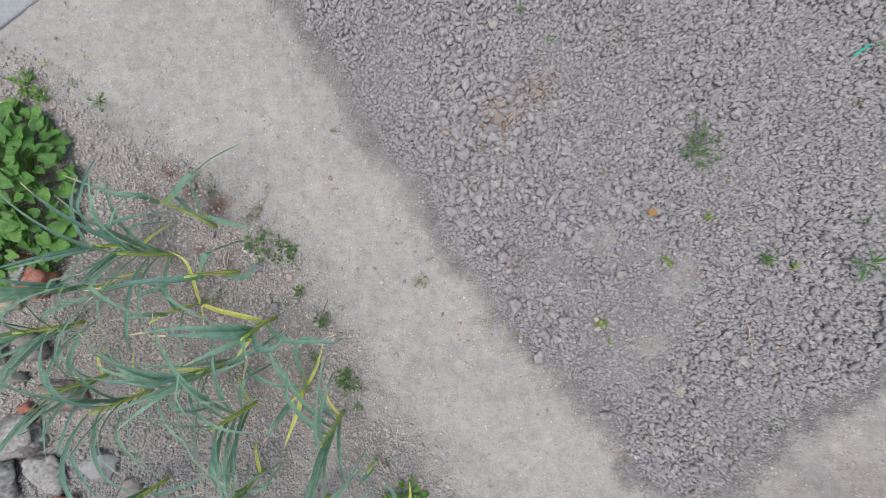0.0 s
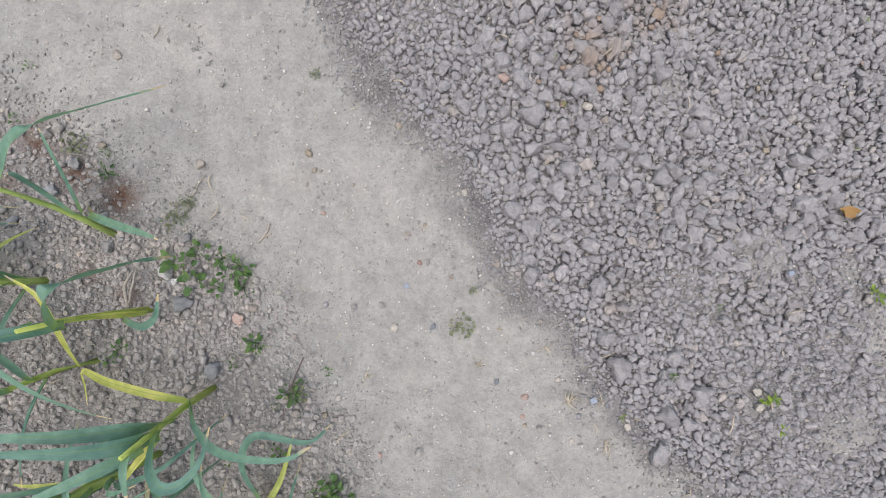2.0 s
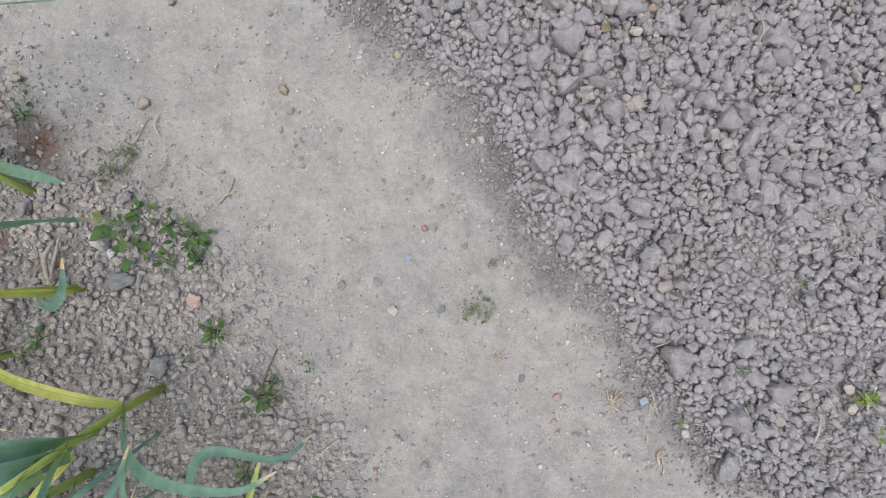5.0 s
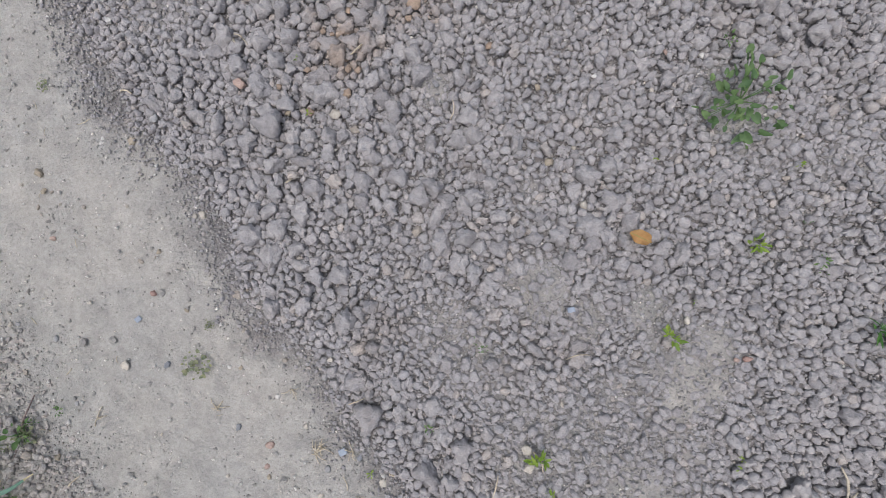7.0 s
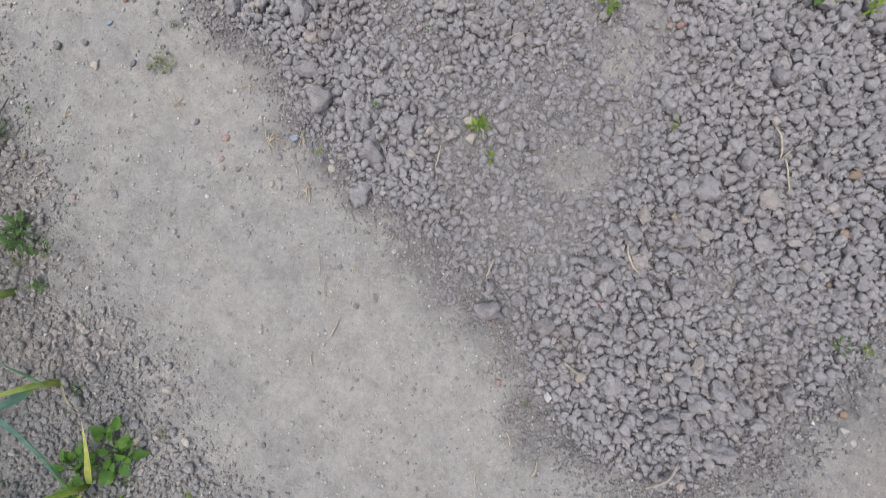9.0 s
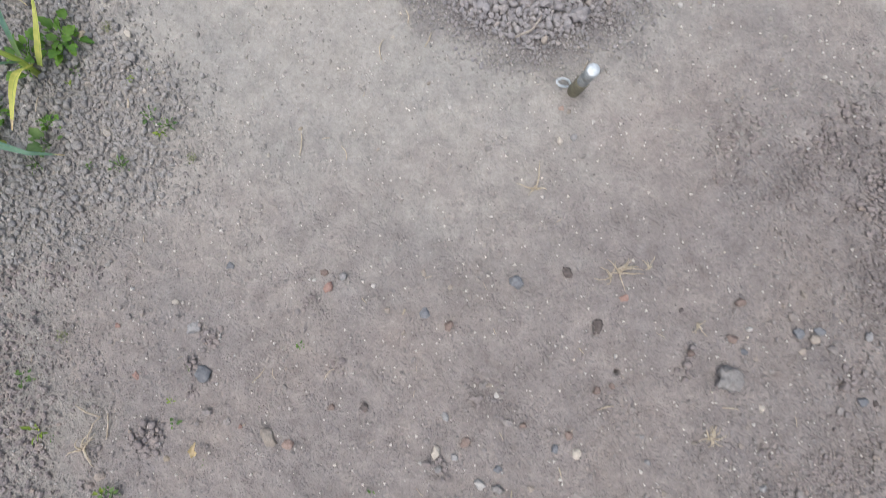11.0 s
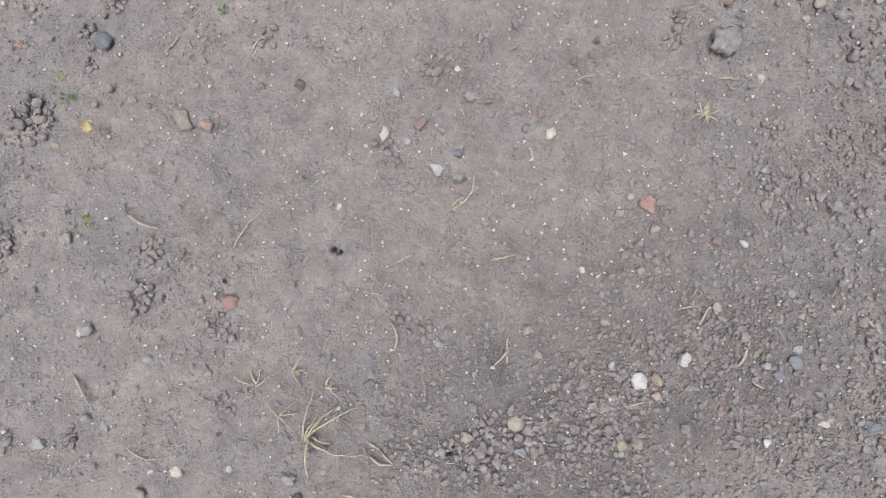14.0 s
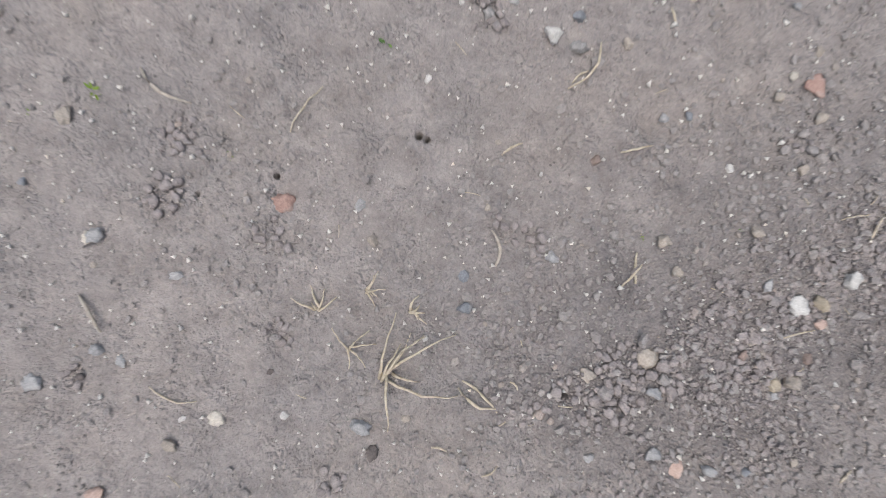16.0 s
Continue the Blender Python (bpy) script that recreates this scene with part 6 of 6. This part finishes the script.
# ---- leafy plant at the head of the bed ----
leafy = new("leafy_plant")
leafy.matrix_basis = pose(-1.62, 0.235, 0.0)
tagged(leafy, "dense clump of strawberry-like plants with lobed bright green leaves", "leafy plant")
LEAFY_SHAPES = [leaf_mesh("leaf", 0.055, 0.058, LEAFY, 5, 0.22, 0.3, 0.3, 17, 0.05, i) for i in range(5)]
r = np.random.default_rng(77)
for i in range(360):
    a, d = r.uniform(0, 6.28), math.sqrt(r.uniform(0, 1))
    x, y = 0.25 * d * math.cos(a) - 0.05, 0.36 * d * math.sin(a) - 0.03
    z = 0.02 + 0.13 * (1 - d * d) * r.uniform(0.5, 1.1) + 0.02 * r.uniform()
    for k in range(1):
        s = r.uniform(0.5, 0.95)
        part("leaf", LEAFY_SHAPES[r.integers(0, 5)], leafy, m=pose(x, y, z, r.uniform(-25, 25), r.uniform(-30, 15), math.degrees(a) + r.uniform(-70, 70)) @ Matrix.Diagonal((s, s, s, 1)))
    if i % 4 == 0:
        v, f = tube([(0.25 * x, 0.25 * y, 0.0), (0.7 * x, 0.7 * y, 0.7 * z), (x, y, z)], [0.0022, 0.0018, 0.0014], 5)
        part("stalk", mesh_of("stalk", v, f, WEED_MATS["lime"], lay=[(0.5, 0, 0)] * 15), leafy)

# ---- rubble beside the bed ----
BRICK = stone_material("old_red_brick", (0.24, 0.09, 0.06), (0.42, 0.19, 0.13), 0.9)
MORTAR = stone_material("lime_crust", (0.12, 0.115, 0.105), (0.48, 0.465, 0.44), 0.9)
RUBBLE = stone_material("field_stone", (0.2, 0.185, 0.165), (0.35, 0.33, 0.3), 0.85)
CONCRETE = stone_material("pale_concrete", (0.3, 0.315, 0.325), (0.4, 0.415, 0.425), 0.85)


def block(lx, ly, lz, seed, chip=0.012, n=7):
    """A worn block: a finely cut box with chipped, uneven faces."""
    bm = bmesh.new()
    bmesh.ops.create_cube(bm, size=1.0)
    bmesh.ops.subdivide_edges(bm, edges=bm.edges[:], cuts=n, use_grid_fill=True)
    off = Vector((seed * 3.1, seed * 1.7, 0))
    for v in bm.verts:
        corner = sum(abs(c) > 0.44 for c in v.co)
        p = Vector((v.co.x * lx, v.co.y * ly, (v.co.z + 0.5) * lz))
        k = noise.noise(p * 25 + off) + 0.5 * noise.noise(p * 70 + off)
        shrink = 1 - (0.05 if corner >= 2 else 0) - 0.06 * max(0, k) * (corner >= 2)
        p = Vector((p.x * shrink, p.y * shrink, p.z * (shrink if v.co.z > 0 else 1))) + v.co.normalized() * chip * k
        v.co = p
    bmesh.ops.triangulate(bm, faces=bm.faces[:])
    vs = np.array([tuple(v.co) for v in bm.verts])
    ts = np.array([[v.index for v in f.verts] for f in bm.faces])
    bm.free()
    return vs, ts


brick = new("broken_brick", fast_mesh("broken_brick", *block(0.19, 0.115, 0.065, 3), BRICK))
brick.matrix_basis = pose(-1.6, -0.09, 0.002, 3, -4, -28)
tagged(brick, "broken red brick with pale mortar lying beside the bed", "brick")
crust = part("mortar_patch", fast_mesh("mortar_patch", *block(0.11, 0.09, 0.012, 5, 0.006), MORTAR), brick, "pale mortar crust", pose(-0.035, 0.008, 0.064))


def rubble(x, y, dx, dy, dz, turn, mat, label, seed):
    v, t = lump(3, seed, cuts=16, rough=0.36)
    v = v / np.abs(v).max(0) * np.array([dx, dy, dz]) / 2
    v[:, 2] -= v[:, 2].min() * 0.75
    ob = new("rubble_stone", fast_mesh("rubble_stone", v, t, mat))
    ob.matrix_basis = pose(x, y, -0.003, 0, 0, turn)
    tagged(ob, label, "stone", "rubble beside the bed")


rubble(-1.7, -0.2, 0.12, 0.1, 0.08, 20, STONE_MATS["tan"], "tan field stone among rubble", 301)
rubble(-1.6, -0.36, 0.17, 0.12, 0.09, -15, RUBBLE, "rounded grey-brown field stone among rubble", 302)
rubble(-1.74, -0.4, 0.1, 0.09, 0.07, 40, RUBBLE, "rounded grey-brown field stone among rubble", 303)
rubble(-1.67, -0.49, 0.15, 0.08, 0.07, 5, RUBBLE, "flat grey field stone among rubble", 304)
rubble(-1.47, -0.55, 0.2, 0.14, 0.08, -20, STONE_MATS["brown"], "dark brown field stone among rubble", 305)
rubble(-1.33, -0.81, 0.16, 0.17, 0.09, 30, STONE_MATS["grey"], "angular grey stone beside the garlic", 306)
rubble(-1.22, -0.92, 0.12, 0.09, 0.05, 10, RUBBLE, "angular grey stone beside the garlic", 307)
rubble(-1.66, -0.72, 0.26, 0.2, 0.1, 35, MORTAR, "whitish crusted lump of old mortar", 308)
rubble(-1.55, -0.85, 0.22, 0.14, 0.07, -35, MORTAR, "whitish crusted lump of old mortar", 309)
rubble(-1.73, -0.9, 0.22, 0.18, 0.1, 70, MORTAR, "whitish crusted lump of old mortar", 310)
rubble(-1.62, -0.62, 0.1, 0.08, 0.06, 0, BRICK, "red brick fragment among rubble", 311)
rubble(-1.48, -0.98, 0.14, 0.09, 0.06, 20, BRICK, "red brick fragment among rubble", 312)
rubble(-1.85, -0.6, 0.2, 0.2, 0.1, 20, RUBBLE, "rounded grey-brown field stone among rubble", 313)

slab = new("concrete_slab", fast_mesh("concrete_slab", *block(0.6, 0.6, 0.05, 9, 0.004, 11), CONCRETE))
slab.matrix_basis = pose(-1.83, 1.17, -0.035, 0, 0, 36)
tagged(slab, "pale weathered concrete slab sunk in the soil", "slab")

# ---- metal stake at the corner of the bed ----
STEEL = plain_material("galvanised_steel", (0.32, 0.35, 0.36), (0.55, 0.58, 0.58), 0.45, 0.7, 200)
OLIVE = plain_material("olive_paint", (0.15, 0.14, 0.095), (0.24, 0.225, 0.16), 0.65, 0.0, 90)
CAP = plain_material("zinc_cap", (0.5, 0.55, 0.57), (0.75, 0.8, 0.82), 0.4, 0.4, 150)
stake = new("metal_stake")
stake.matrix_basis = pose(1.03, -1.048, ground_z(1.03, -1.048), 3, 2, 0) @ Matrix.Diagonal((0.95, 0.95, 0.74, 1))
tagged(stake, "short metal tube stake with olive foot and wire loop", "stake")


def ring_stack(levels, sides=20):
    verts, faces = [], []
    for i, (z, rr) in enumerate(levels):
        verts += [(rr * math.cos(2 * math.pi * k / sides), rr * math.sin(2 * math.pi * k / sides), z) for k in range(sides)]
        if i:
            o = (i - 1) * sides
            faces += [(o + k, o + (k + 1) % sides, o + sides + (k + 1) % sides, o + sides + k) for k in range(sides)]
    faces.append(tuple(range(len(verts) - sides, len(verts))))
    faces.append(tuple(range(sides))[::-1])
    return verts, faces


foot = part("foot", mesh_of("foot", *ring_stack([(-0.05, 0.014), (0.0, 0.015), (0.072, 0.0155), (0.075, 0.0148)]), OLIVE), stake, "olive-brown painted foot")
tube_part = part("tube", mesh_of("tube", *ring_stack([(0.074, 0.0125), (0.076, 0.0132), (0.108, 0.0132), (0.109, 0.0124), (0.111, 0.0124), (0.112, 0.0132), (0.145, 0.0132)]), STEEL), stake, "dull galvanised tube")
part("cap", mesh_of("cap", *ring_stack([(0.144, 0.0138), (0.146, 0.0146), (0.152, 0.0146), (0.156, 0.013), (0.1575, 0.009), (0.158, 0.003)]), CAP), tube_part, "bright zinc end cap")
loop = []
for i in range(25):
    w = 2 * math.pi * i / 24 * 0.86
    loop.append((-0.03 + 0.017 * math.cos(w), 0.012 + 0.009 * math.sin(w), 0.012 + 0.018 * math.sin(w * 0.5)))
part("wire_loop", mesh_of("wire_loop", *tube(loop, [0.0032] * 25, 6), CAP), foot, "bent bright wire loop")

# ---- fallen leaf and litter ----
ORANGE = leaf_material("fallen_leaf_orange", (0.5, 0.26, 0.1), (0.7, 0.43, 0.2), None, 0.05, 0.7)


def fallen_leaf(x, y, length, width, turn, mat, label):
    ob = new("fallen_leaf", leaf_mesh("fallen_leaf", length, width, mat, 0, 1.1, 0.3, 0, 13, 0.3, int(1000 * abs(x))))
    ob.matrix_basis = pose(x, y, ground_z(x, y) + 0.022, 6, -4, turn)
    tagged(ob, label, "leaf")


fallen_leaf(0.765, 0.145, 0.046, 0.026, -25, ORANGE, "curled orange-brown dead leaf on the clods")
fallen_leaf(0.2, -1.865, 0.026, 0.016, 100, DRY, "withered yellow leaf scrap on the soil")

PLASTIC = plain_material("green_plastic", (0.02, 0.32, 0.2), (0.04, 0.5, 0.33), 0.4)
BLUE = plain_material("pale_blue_plastic", (0.25, 0.29, 0.35), (0.36, 0.4, 0.46), 0.7)


def scrap(name, x, y, lx, ly, turn, mat, label, category, lift):
    v, t = block(lx, ly, 0.003, 21, 0.001, 3)
    ob = new(name, fast_mesh(name, v, t, mat))
    ob.matrix_basis = pose(x, y, ground_z(x, y) + lift, 3, 4, turn)
    tagged(ob, label, category)


scrap("plastic_strip", 1.557, 0.737, 0.085, 0.008, 32, PLASTIC, "thin bright green plastic strip on the clods", "plastic scrap", 0.03)
scrap("plastic_scrap", -0.215, -0.028, 0.013, 0.01, 40, BLUE, "faded blue plastic scrap trodden into the path", "plastic scrap", 0.001)
scrap("plastic_scrap", 0.213, -0.291, 0.016, 0.013, 25, BLUE, "faded blue plastic scrap at the edge of the bed", "plastic scrap", 0.006)
scrap("plastic_scrap", 0.66, 0.0, 0.014, 0.01, 10, BLUE, "faded blue plastic scrap among the clods", "plastic scrap", 0.012)

# ---- single clods of the tilled bed ----
PIECES = [fast_mesh("clod", *earth_lump(3, 900 + i), CLOD_PIECE) for i in range(28)]
for i, k in enumerate(np.flatnonzero(own)):
    x, y, s = bed_clods[k]
    q = random.Random(i)
    ob = part("clod", PIECES[q.randrange(28)], ground)
    lift = ground_z(x, y) - float(drift(np.array([[x, y]]))[0])
    ob.matrix_basis = pose(x, y, lift + 0.2 * s, q.uniform(-28, 28), q.uniform(-28, 28), q.uniform(0, 360)) @ Matrix.Diagonal((0.59 * s, 0.59 * s, 0.53 * s, 1))
